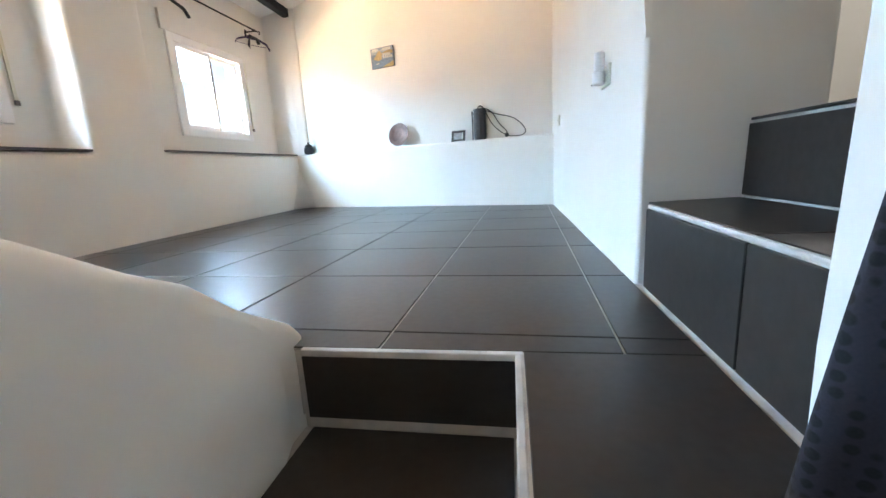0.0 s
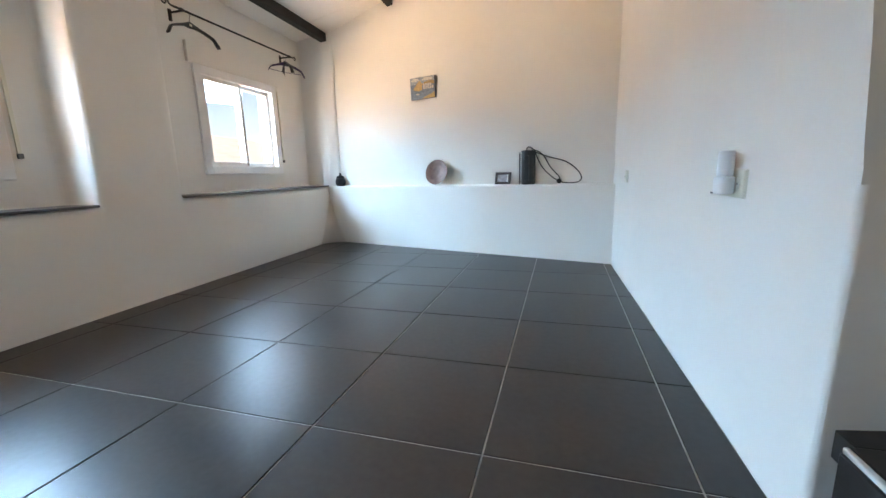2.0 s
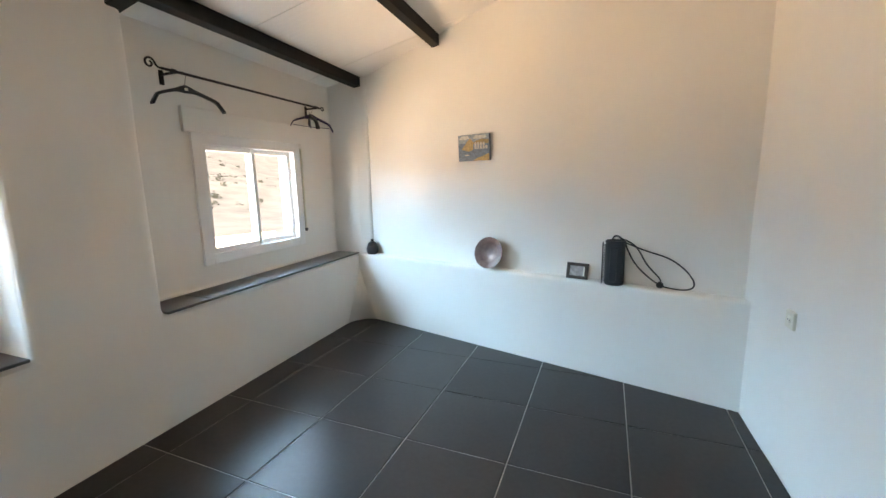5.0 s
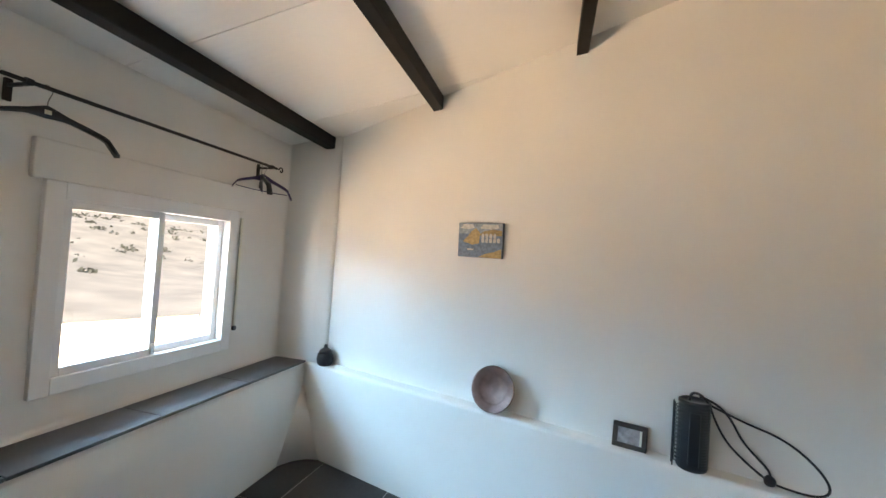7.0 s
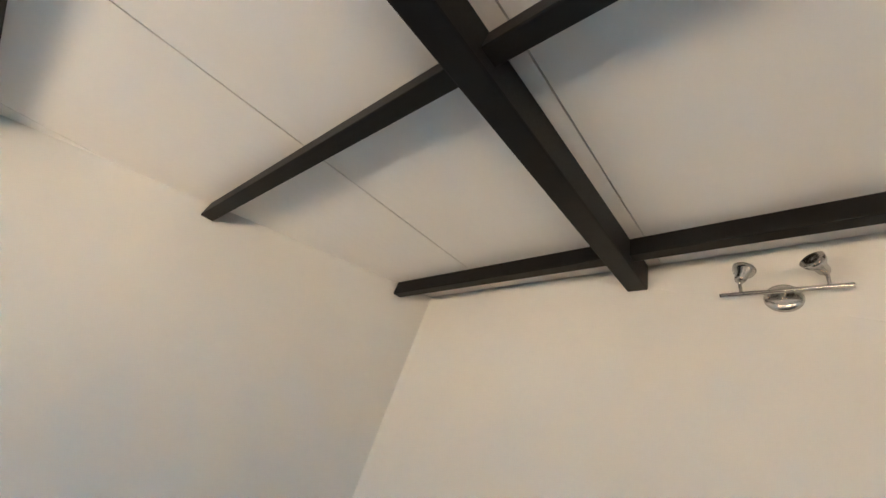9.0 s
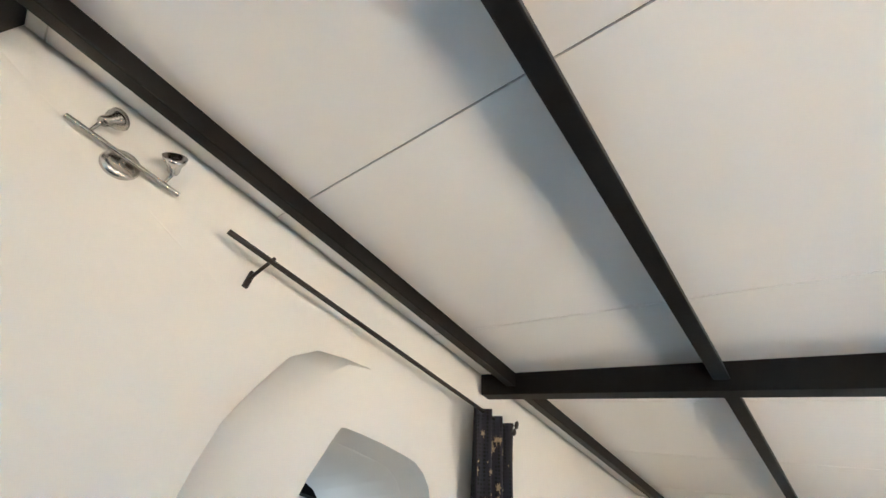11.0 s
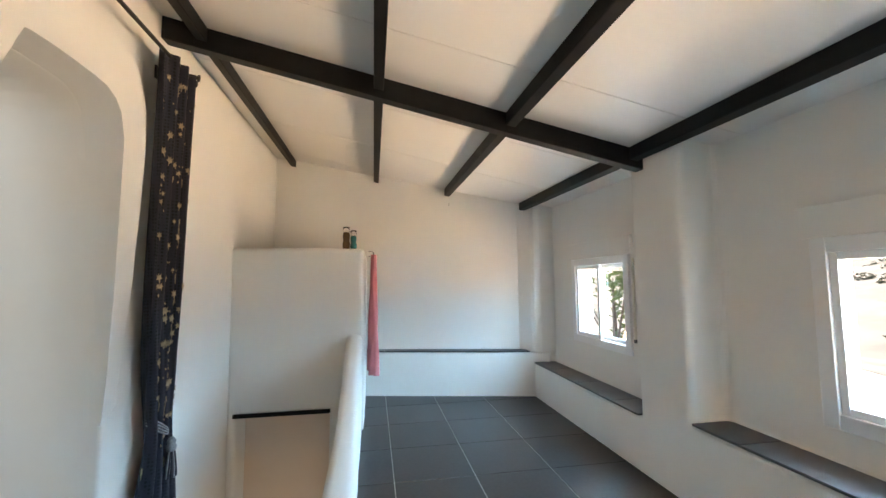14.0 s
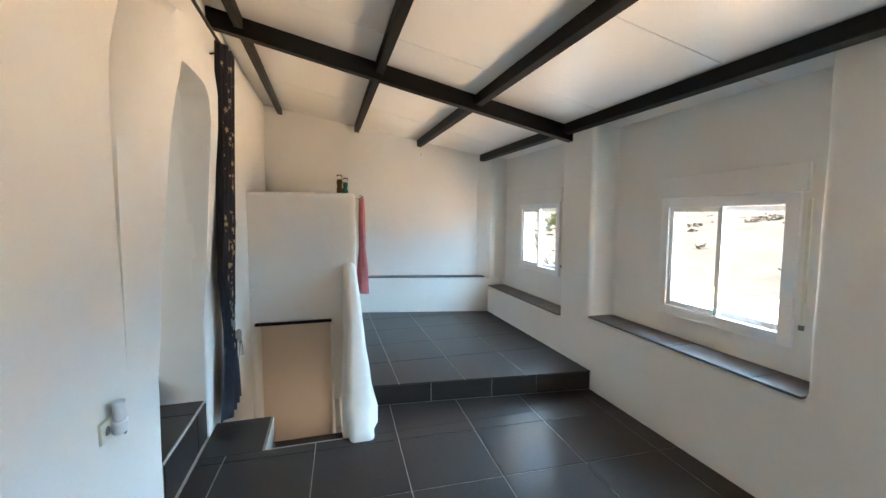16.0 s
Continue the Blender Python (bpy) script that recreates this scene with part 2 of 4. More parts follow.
def carve(ob, cutters, bevel=0.0, rough=0.0):
    """Cut boxes and solids out of a wall, round its edges, and leave the plaster slightly uneven."""
    for c in cutters:
        md = ob.modifiers.new("cut", "BOOLEAN")
        md.object, md.operation, md.solver = c, "DIFFERENCE", "EXACT"
    if bevel:
        bv = ob.modifiers.new("round", "BEVEL")
        bv.width, bv.segments, bv.limit_method, bv.angle_limit = bevel, 4, "ANGLE", radians(40)
    me = bpy.data.meshes.new_from_object(ob.evaluated_get(bpy.context.evaluated_depsgraph_get()))
    ob.modifiers.clear()
    ob.data = me
    for c in cutters:
        bpy.data.objects.remove(c)
    if rough:
        bm = bmesh.new()
        bm.from_mesh(me)
        bmesh.ops.triangulate(bm, faces=bm.faces)
        for _ in range(7):
            long = [e for e in bm.edges if e.calc_length() > 0.22]
            if not long:
                break
            bmesh.ops.subdivide_edges(bm, edges=long, cuts=1)
            bmesh.ops.triangulate(bm, faces=[f for f in bm.faces if len(f.verts) > 3])
        bm.normal_update()
        for v in bm.verts:
            d = noise.noise(v.co * 2.3) * 0.7 + noise.noise(v.co * 6.1) * 0.3
            v.co += v.normal * d * rough
        for f in bm.faces:
            f.smooth = True
        bm.to_mesh(me)
        bm.free()
        me.set_sharp_from_angle(angle=radians(50))
    return ob


def cutter(x0, x1, y0, y1, z0, z1):
    return box("cutter", x0, x1, y0, y1, z0, z1, PLASTER)


# ---- plan ----
EAST = 3.265
def north(x): return 5.37 - 0.285 * x
def south(x): return -1.68 - 0.215 * x
def step_line(x): return 0.864 - 0.105 * x
def roof(x, y): return 2.49 + 0.215 * x + 0.0125 * (5.2 - y)
LEDGE_N = 0.705
WINDOWS = ((3.76, 4.81, 0.90, 1.80), (1.40, 2.36, 0.885, 1.775), (-1.12, -0.14, 0.95, 1.80))
NICHES = ((3.24, 5.37, 0.70), (0.81, 2.62, 0.685), (-1.68, 0.30, 0.58))

# ---- setting: walls ----
w = box("wall_west", -0.48, 0, -2.3, 5.9, -0.25, 2.62, PLASTER)
cuts = [cutter(-0.27, 0.2, y0, y1, z0, 2.9) for y0, y1, z0 in NICHES]
carve(w, cuts, 0.045)
cuts = [cutter(-0.6, -0.15, y0, y1, z0, z1) for y0, y1, z0, z1 in WINDOWS]
carve(w, cuts, 0, 0.006)
tagged(w, "uneven white plaster wall with three deep window niches", "wall", kind="structure")

w = prism("wall_north", [(-0.5, north(-0.5) + 0.11), (4.0, north(4.0) + 0.11), (4.0, north(4.0) + 0.4), (-0.5, north(-0.5) + 0.4)], -0.25, 3.6, PLASTER)
tagged(carve(w, [], 0, 0.006), "white plaster end wall above a low ledge", "wall", kind="structure")
w = prism("wall_north_ledge", [(-0.2, north(-0.2)), (3.5, north(3.5)), (3.5, north(3.5) + 0.2), (-0.2, north(-0.2) + 0.2)], -0.2, LEDGE_N, PLASTER)
tagged(carve(w, [], 0.022, 0.007), "low white plaster ledge along the end wall", "ledge", kind="structure")
w = prism("wall_north_pilaster", [(-0.4, 5.345), (0.04, 5.375), (0.155, 5.412), (0.185, 5.7), (-0.4, 5.7)], LEDGE_N - 0.02, 2.75, PLASTER)
tagged(carve(w, [], 0.03, 0.006), "rounded white plaster pilaster in the corner", "pilaster", kind="structure")

bm = bmesh.new()
foot = [(-0.02, 5.02), (0.012, 5.13), (0.06, 5.215), (0.13, 5.275), (0.24, 5.31), (0.36, north(0.36) + 0.01)]
apex, corner = bm.verts.new((-0.01, 5.385, 0.62)), bm.verts.new((-0.03, 5.40, -0.02))
fv = [bm.verts.new((x, y, -0.02)) for x, y in foot]
for p, q in zip(fv, fv[1:]):
    bm.faces.new((p, q, apex))
bm.faces.new([corner] + fv)
bm.faces.new((corner, fv[0], apex))
bm.faces.new((corner, apex, fv[-1]))
tagged(obj("wall_north_fillet", bm, PLASTER, None, True), "rounded plaster filling in the floor corner", "wall", kind="structure")

w = prism("wall_south", [(-0.5, south(-0.5) - 0.16), (-0.5, -3.2), (4.0, -3.2), (4.0, south(4.0) - 0.16)], -2.2, 3.6, PLASTER)
tagged(carve(w, [], 0, 0.006), "white plaster end wall above the platform", "wall", kind="structure")
w = prism("wall_south_ledge", [(-0.2, south(-0.2)), (-0.2, south(-0.2) - 0.3), (2.2, south(2.2) - 0.3), (2.2, south(2.2))], 0.0, 0.712, PLASTER)
tagged(carve(w, [], 0.02, 0.006), "low white plaster ledge along the platform", "ledge", kind="structure")
w = prism("wall_south_pilaster", [(-0.4, -1.62), (-0.4, -2.3), (0.12, -2.3), (0.12, -1.86), (0.0, -1.70)], 0.70, 2.75, PLASTER)
tagged(carve(w, [], 0.03, 0.005), "rounded white plaster pilaster in the corner", "pilaster", kind="structure")

# east wall with a pointed doorway
ARCH = [(1.60, -0.1), (1.58, 0.9), (1.62, 1.5), (1.665, 1.95), (1.66, 2.20), (1.585, 2.44), (1.54, 2.455), (1.30, 2.465), (1.14, 2.455), (1.045, 2.36), (0.97, 1.95), (0.87, 1.4), (0.81, 0.8), (0.82, -0.1)]
def arch_face(z): return EAST - 0.165 * min(1, max(0, (z - 0.95) / 1.45))
def rounded(outline, times):
    for _ in range(times):
        outline = [q for p, r in zip(outline, outline[1:] + outline[:1]) for q in ((p[0] * 0.75 + r[0] * 0.25, p[1] * 0.75 + r[1] * 0.25), (p[0] * 0.25 + r[0] * 0.75, p[1] * 0.25 + r[1] * 0.75))]
    return outline
ARCH = rounded([(1.60, -0.1), (1.60, -0.05)] + ARCH[1:-1] + [(0.82, -0.05), (0.82, -0.1)], 1)
def arch_solid(name, outline, x0, x1, splay=0.0):
    bm = bmesh.new()
    a = [bm.verts.new((x0, y, z)) for y, z in outline]
    b = [bm.verts.new((x1, y + splay * min(1, max(0, (y - 1.1) / 0.45)), z)) for y, z in outline]
    bm.faces.new(a)
    bm.faces.new(b[::-1])
    for i in range(len(outline)):
        j = (i + 1) % len(outline)
        bm.faces.new((a[i], b[i], b[j], a[j]))
    return obj(name, bm, PLASTER)
w = box("wall_east", EAST, 3.86, -2.9, 4.75, -2.2, 3.6, PLASTER)
carve(w, [arch_solid("cutter", ARCH, 2.9, 4.2, 0.22)], 0.018, 0.010)
tagged(w, "thick uneven white plaster wall with a pointed doorway", "wall", kind="structure")
ring = rounded([(1.98, 0.80), (1.99, 1.4), (2.0, 1.9), (1.98, 2.32), (1.92, 2.48), (1.80, 2.73), (1.50, 2.81), (1.04, 2.77), (0.90, 2.64), (0.80, 2.2), (0.72, 1.5), (0.70, 0.80)], 1)
bm = bmesh.new()
inner = [(1.36 + (y - 1.36) * (0.80 if y > 1.36 else 0.95), 0.8 + (z - 0.8) * 0.965) for y, z in ring]
back = [bm.verts.new((EAST + 0.05, y, z)) for y, z in ring]
edge = [bm.verts.new((EAST - 0.15 * (EAST - arch_face(z)), y, z)) for y, z in ring]
front = [bm.verts.new((arch_face(z), y, z)) for y, z in inner]
for p, q in ((back, edge), (edge, front)):
    for k in range(len(ring)):
        bm.faces.new((p[k], p[(k + 1) % len(ring)], q[(k + 1) % len(ring)], q[k]))
bm.faces.new(back[::-1])
bmesh.ops.triangle_fill(bm, edges=[bm.edges.get((front[k], front[(k + 1) % len(ring)])) for k in range(len(ring))], use_beauty=True)
w = obj("wall_east_surround", bm, PLASTER)
carve(w, [arch_solid("cutter", ARCH, 2.9, 4.2, 0.22)], 0.0, 0.006)
tagged(w, "raised white plaster band round the pointed doorway", "surround", kind="structure")

# room beyond the doorway
for nm, b in (("wall_beyond_east", (5.6, 5.8, -0.6, 3.6, 0.4, 3.4)), ("wall_beyond_north", (3.86, 5.6, 3.4, 3.6, 0.4, 3.4)), ("wall_beyond_south", (3.86, 5.6, -0.8, -0.6, 0.4, 3.4))):
    tagged(box(nm, *b, PLASTER), "plain white plaster wall of the next room", "wall", kind="structure")
tagged(prism("ceiling_beyond", [(3.86, -0.6), (5.6, -0.6), (5.6, 3.4), (3.86, 3.4)], 2.88, 2.98, PLASTER), "plain ceiling of the next room", "ceiling", kind="structure")
tagged(box("floor_beyond", 3.70, 5.6, -0.6, 3.4, 0.3, 0.53, TILE), "dark tiled floor of the next room", "floor", kind="structure")
tagged(box("roof_beam", 5.12, 5.22, -0.61, 3.41, 2.74, 2.885, STEEL, bevel=0.006), "black steel beam under the next room's ceiling", "beam")

pillar = prism("pillar_beyond", [(5.10, 0.62), (5.50, 0.62), (5.50, 1.22), (5.10, 1.22)], 0.52, 2.46, PLASTER)
tagged(carve(pillar, [], 0.03, 0.006), "cream plaster pier standing in the next room", "pier", kind="structure")
tagged(box("shelf_board", 5.06, 5.52, 0.60, 1.0, 2.462, 2.50, STEEL, bevel=0.008), "black board lying on the plaster pier", "board")
bundle = lathe("wrapped_bundle", [(0, 0), (0.36, 0), (0.41, 0.06), (0.43, 0.5), (0.41, 1.0), (0.43, 1.35), (0.40, 1.52), (0.30, 1.60), (0.14, 1.63), (0, 1.635)], BLACK, n=56)
for v in bundle.data.vertices:
    k = noise.noise(v.co * 7.0) * 0.022 + noise.noise(Vector((v.co.x * 16, v.co.y * 16, v.co.z * 5))) * 0.012
    v.co += Vector((v.co.x, v.co.y, 0.0)).normalized() * k if v.co.z > 0.01 else Vector((0, 0, 0))
bundle.location = (4.62, 0.93, 0.53)
tagged(bundle, "tall bundle wrapped in crinkled shiny black plastic", "bundle")

# ---- setting: ceiling ----
bm = bmesh.new()
ys = [-2.9, -2.05, -1.02, 0.0, 1.02, 2.15, 3.10, 4.03, 5.06, 5.75]
for a, b in zip(ys, ys[1:]):
    prism_in(bm, [(-0.6, a + 0.003), (3.6, a + 0.003), (3.6, b - 0.003), (-0.6, b - 0.003)], roof, lambda x, y: roof(x, y) + 0.03)
tagged(obj("ceiling", bm, PANEL), "off-white sandwich roof panels sloping up from the windows", "ceiling", kind="structure")
tagged(prism("ceiling_backing", [(-0.6, -2.9), (3.6, -2.9), (3.6, 5.75), (-0.6, 5.75)], lambda x, y: roof(x, y) + 0.012, lambda x, y: roof(x, y) + 0.09, SEAM), "dark joint backing between the roof panels", "ceiling", kind="structure")


def beam(name, x0, x1, y0, y1, drop, label):
    bm = bmesh.new()
    prism_in(bm, [(x0, y0), (x1, y0), (x1, y1), (x0, y1)], lambda x, y: roof(x, y) - drop, lambda x, y: roof(x, y) - 0.001)
    o = obj(name, bm, STEEL)
    bv = o.modifiers.new("edge", "BEVEL")
    bv.width, bv.segments = 0.006, 2
    return tagged(o, label, "beam", "roof beams")


for x in (0.075, 1.02, 1.935, 3.03):
    beam("purlin", x - 0.033, x + 0.033, south(x) - 0.12, north(x) + 0.10, 0.095, "black painted steel purlin under the sloping roof panels")
for y in (0.43, 3.20):
    beam("rafter", -0.06, EAST - 0.005, y - 0.045, y + 0.045, 0.145, "deep black painted steel rafter across the room")

# ---- setting: floor, platform, stairs ----
tagged(prism("floor", [(-0.1, 1.11), (3.4, 1.11), (3.4, north(3.4) + 0.1), (-0.1, north(-0.1) + 0.1)], -0.2, -0.004, GROUT), "dark slate-look floor tiles with pale grout", "floor", kind="structure")
floor_ob = bpy.data.objects["floor"]
tagged(prism("floor_side", [(-0.1, 0.5), (2.14, 0.5), (2.14, 1.11), (-0.1, 1.11)], -0.2, -0.004, GROUT), "dark slate-look floor tiles with pale grout", "floor", kind="structure")
tagged(prism("floor_strip", [(2.848, 0.6), (3.3, 0.6), (3.3, 1.11), (2.848, 1.11)], -2.2, -0.004, GROUT), "dark tiled strip of floor beside the stairs", "floor", kind="structure")
plat = prism("platform", [(-0.1, step_line(-0.1) - 0.01), (-0.1, -2.4), (2.16, -2.4), (2.16, step_line(2.16) - 0.01)], -0.2, 0.176, GROUT)
tagged(plat, "raised platform covered in dark slate-look tiles", "platform", kind="structure")

STAIRS = ((0.60, 1.106, -0.225, 2.845), (0.30, 0.60, -0.42, 3.27), (0.0, 0.30, -0.60, 3.27), (-0.3, 0.0, -0.80, 3.27), (-0.6, -0.3, -1.0, 3.27), (-0.9, -0.6, -1.2, 3.27), (-2.1, -0.9, -1.4, 3.27))
for y0, y1, z, x1 in STAIRS:
    s = box("stair_step", 2.27, x1, y0, y1, -2.2, z - 0.012, GROUT)
    tagged(s, "dark tiled stair step leading down under the wall", "step", "stair steps", kind="structure")
    t = box("tile", 2.30, x1 - 0.01, y0 + 0.004, y1 - 0.01, z - 0.012, z, TILE, s, 0.002)
    t2 = box("tile", 2.30, x1 - 0.01, y1 - 0.0115, y1 + 0.001, z + 0.02, z + 0.19, TILE, s, 0.002) if y1 < 1.1 else None
rs = box("stair_riser", 2.29, 2.845, 1.098, 1.11, -0.200, -0.022, TILE, floor_ob, 0.002)
box("riser_base", 2.27, 2.86, 1.114, 1.2, -0.4, -0.19, GROUT, floor_ob)
box("riser_foot", 2.29, 2.845, 1.100, 1.113, -0.226, -0.201, GROUT, floor_ob)
lip = box("edge_strip", 2.29, 2.862, 1.094, 1.114, -0.020, -0.001, GROUT, floor_ob, 0.003)
lip2 = box("edge_strip", 2.842, 2.858, 0.6, 1.094, -0.19, -0.001, GROUT, floor_ob, 0.003)

# stair enclosure: box over the stairs, and the sloping side wall that runs down to the floor
w = box("wall_stair_box", 2.05, 3.30, -2.6, -0.94, -2.2, 1.925, PLASTER)
carve(w, [cutter(2.37, 3.20, -2.05, -0.8, -2.4, 0.375)], 0.06, 0.010)
tagged(w, "white plaster enclosure over the stairs with a low opening", "stair enclosure", kind="structure")
tagged(box("wall_stair_back", 2.25, 3.3, -1.32, -1.26, -2.2, 0.5, BEIGE), "beige plaster wall at the foot of the stairs", "wall", kind="structure")
tagged(box("lintel", 2.36, 3.22, -0.972, -0.928, 0.362, 0.398, STEEL, bevel=0.006), "black lintel over the low stair opening", "lintel", kind="structure")
bm = bmesh.new()
PROFILE = [(-0.97, -2.2), (1.19, -2.2), (1.20, 0.0), (1.15, 0.05), (1.06, 0.10), (0.94, 0.17), (0.85, 0.25), (0.75, 0.30), (0.61, 0.385), (0.45, 0.44), (0.2, 0.58), (-0.1, 0.74), (-0.5, 0.93), (-0.75, 1.02), (-0.97, 1.10)]
a = [bm.verts.new((2.285 - 0.07 * min(1, max(0, (z - 0.1) / 0.5)) - (0.02 if y > 1 else 0), y, z)) for y, z in PROFILE]
b = [bm.verts.new((2.065 + (0.02 if y > 1 else 0), y, z)) for y, z in PROFILE]
bm.faces.new(a)
bm.faces.new(b[::-1])
for i in range(len(PROFILE)):
    j = (i + 1) % len(PROFILE)
    bm.faces.new((a[i], b[i], b[j], a[j]))
w = obj("wall_stair_side", bm, PLASTER)
carve(w, [], 0.05, 0.018)
tagged(w, "lumpy white plaster side wall sloping down beside the stairs", "side wall", kind="structure")

# doorway steps
s = box("doorway_step", 3.286, 3.62, 0.73, 1.60, -0.1, 0.277, GROUT)
tagged(s, "dark tiled step up into the pointed doorway with pale grout edge", "step", "doorway steps", kind="structure")
for y0, y1 in ((0.73, 1.025), (1.032, 1.605)):
    box("tile", 3.276, 3.286, y0, y1, 0.006, 0.269, TILE, s, 0.002)
    box("tile", 3.292, 3.608, y0, y1, 0.277, 0.286, TILE, s, 0.002)
box("edge_strip", 3.279, 3.291, 0.73, 1.605, 0.271, 0.285, GROUT, s, 0.004)
box("tile", 3.30, 3.605, 1.608, 1.80, 0.22, 0.285, TILE, s, 0.002)
s = box("doorway_step", 3.62, 3.9, 0.71, 1.86, 0.0, 0.532, GROUT)
tagged(s, "dark tiled step up into the pointed doorway with pale grout edge", "step", "doorway steps", kind="structure")
box("tile", 3.608, 3.62, 0.72, 1.74, 0.293, 0.522, TILE, s, 0.002)
box("tile", 3.612, 3.90, 0.72, 1.86, 0.532, 0.541, TILE, s, 0.002)


# ---- windows ----
def window(name, y0, y1, z0, z1):
    base = empty(name, -0.32, (y0 + y1) / 2, z0)
    tagged(base, "white sliding window with two panes, closed, in a plaster niche", "window", "sliding windows", kind="structure")
    def part(nm, a, b, c, d, e, f, mat, bev=0.004):
        o = box(nm, a, b, c, d, e, f, mat, None, bev)
        o.data.transform(Matrix.Translation((0.32, -(y0 + y1) / 2, -z0)))
        o.parent = base
        return o
    t, xf, xb = 0.055, -0.245, -0.36
    part("frame", xb, xf, y0 - 0.02, y0 + t, z0 - 0.02, z1 + 0.02, FRAME)
    part("frame", xb, xf, y1 - t, y1 + 0.02, z0 - 0.02, z1 + 0.02, FRAME)
    part("frame", xb, xf - 0.001, y0 + t, y1 - t, z0 - 0.02, z0 + t, FRAME)
    part("frame", xb, xf - 0.001, y0 + t, y1 - t, z1 - t, z1 + 0.02, FRAME)
    mid = (y0 + y1) / 2
    for k, (a, b, x) in enumerate(((y0 + t, mid + 0.02, -0.275), (mid - 0.02, y1 - t, -0.315))):
        st = 0.038
        part("sash", x - 0.015, x + 0.015, a, a + st, z0 + t, z1 - t, FRAME)
        part("sash", x - 0.015, x + 0.015, b - st, b, z0 + t, z1 - t, FRAME)
        part("sash", x - 0.014, x + 0.014, a + st, b - st, z0 + t, z0 + t + st, FRAME)
        part("sash", x - 0.014, x + 0.014, a + st, b - st, z1 - t - st, z1 - t, FRAME)
        g = part("pane", x - 0.003, x + 0.003, a + st, b - st, z0 + t + st, z1 - t - st, GLASS, 0)
        g.visible_shadow = False
    part("latch", -0.262, -0.252, mid - 0.012, mid + 0.012, z0 + 0.06, z0 + 0.12, CHROME, 0.003)
    part("shutter_box", -0.275, -0.242, y0 - 0.07, y1 + 0.06, z1 + 0.02, z1 + 0.19, PLASTER, 0.006)
    part("shutter_strap", -0.268, -0.256, y1 + 0.055, y1 + 0.075, z0 + 0.12, z1 - 0.02, SOCKET, 0.002)
    part("strap_end", -0.268, -0.250, y1 + 0.052, y1 + 0.078, z0 + 0.10, z0 + 0.13, HOLE, 0.003)
    return base


for i, q in enumerate(WINDOWS):
    window("window_%d" % (i + 1), *q)

# slate boards on the niche ledges
def ledge_board(y0, y1, z, joints):
    e = empty("ledge_board", -0.13, (y0 + y1) / 2, z)
    tagged(e, "grey slate tiles laid along the window niche ledge", "ledge", "niche ledges", kind="structure")
    for a, b in zip([y0] + joints, joints + [y1]):
        o = box("tile", -0.272, 0.012, a + 0.002, b - 0.002, z, z + 0.016, SLATE, None, 0.003)
        o.data.transform(Matrix.Translation((0.13, -(y0 + y1) / 2, -z)))
        o.parent = e


ledge_board(3.245, 5.365, 0.70, [3.55, 4.15, 4.75])
ledge_board(0.815, 2.615, 0.685, [1.15, 1.75, 2.35])
ledge_board(-1.66, 0.295, 0.58, [-1.25, -0.65, -0.05])
e = empty("ledge_board", 1.0, south(1.0), 0.712)
tagged(e, "grey slate tiles laid along the platform ledge", "ledge", "niche ledges", kind="structure")
for a, b in ((0.06, 0.62), (0.62, 1.22), (1.22, 1.82), (1.82, 2.045)):
    o = prism("tile", [(a + 0.002, south(a) + 0.012), (a + 0.002, south(a) - 0.155), (b - 0.002, south(b) - 0.155), (b - 0.002, south(b) + 0.012)], 0.712, 0.728, SLATE)
    o.data.transform(Matrix.Translation((-1.0, -south(1.0), -0.712)))
    o.parent = e


# ---- things: window wall ----
def scroll(cy, cz, x, r, turns, side):
    return [(x, cy + side * r * (1 - k / 26) * math.cos(k / 18 * math.pi * 2 * turns), cz + r * (1 - k / 26) * math.sin(k / 18 * math.pi * 2 * turns)) for k in range(19)]


rod = empty("hanging_rail", -0.15, 4.25, 2.17)
tagged(rod, "black wrought-iron clothes rail with curled ends over the window", "clothes rail")
def under(o, e):
    o.data.transform(Matrix.Translation(-e.location))
    o.parent = e
    return o
under(tube("rail", [(-0.15, 3.52, 2.17), (-0.15, 5.05, 2.17)], 0.009, IRON), rod)
under(tube("scroll", [(-0.15, 3.56, 2.17), (-0.15, 3.50, 2.165)] + scroll(3.45, 2.185, -0.15, 0.035, 1.2, 1), 0.006, IRON), rod)
under(tube("scroll", [(-0.15, 5.04, 2.17), (-0.15, 5.07, 2.17)] + scroll(5.10, 2.165, -0.15, 0.025, 1.0, -1), 0.005, IRON), rod)
for y in (3.60, 5.00):
    under(box("bracket", -0.272, -0.14, y - 0.008, y + 0.008, 2.155, 2.168, IRON, None, 0.003), rod)
    under(box("wall_plate", -0.276, -0.262, y - 0.014, y + 0.014, 2.10, 2.19, IRON, None, 0.004), rod)
    under(tube("ring", [(-0.15, y - 0.012, 2.17), (-0.15, y + 0.012, 2.17)], 0.014, IRON), rod)


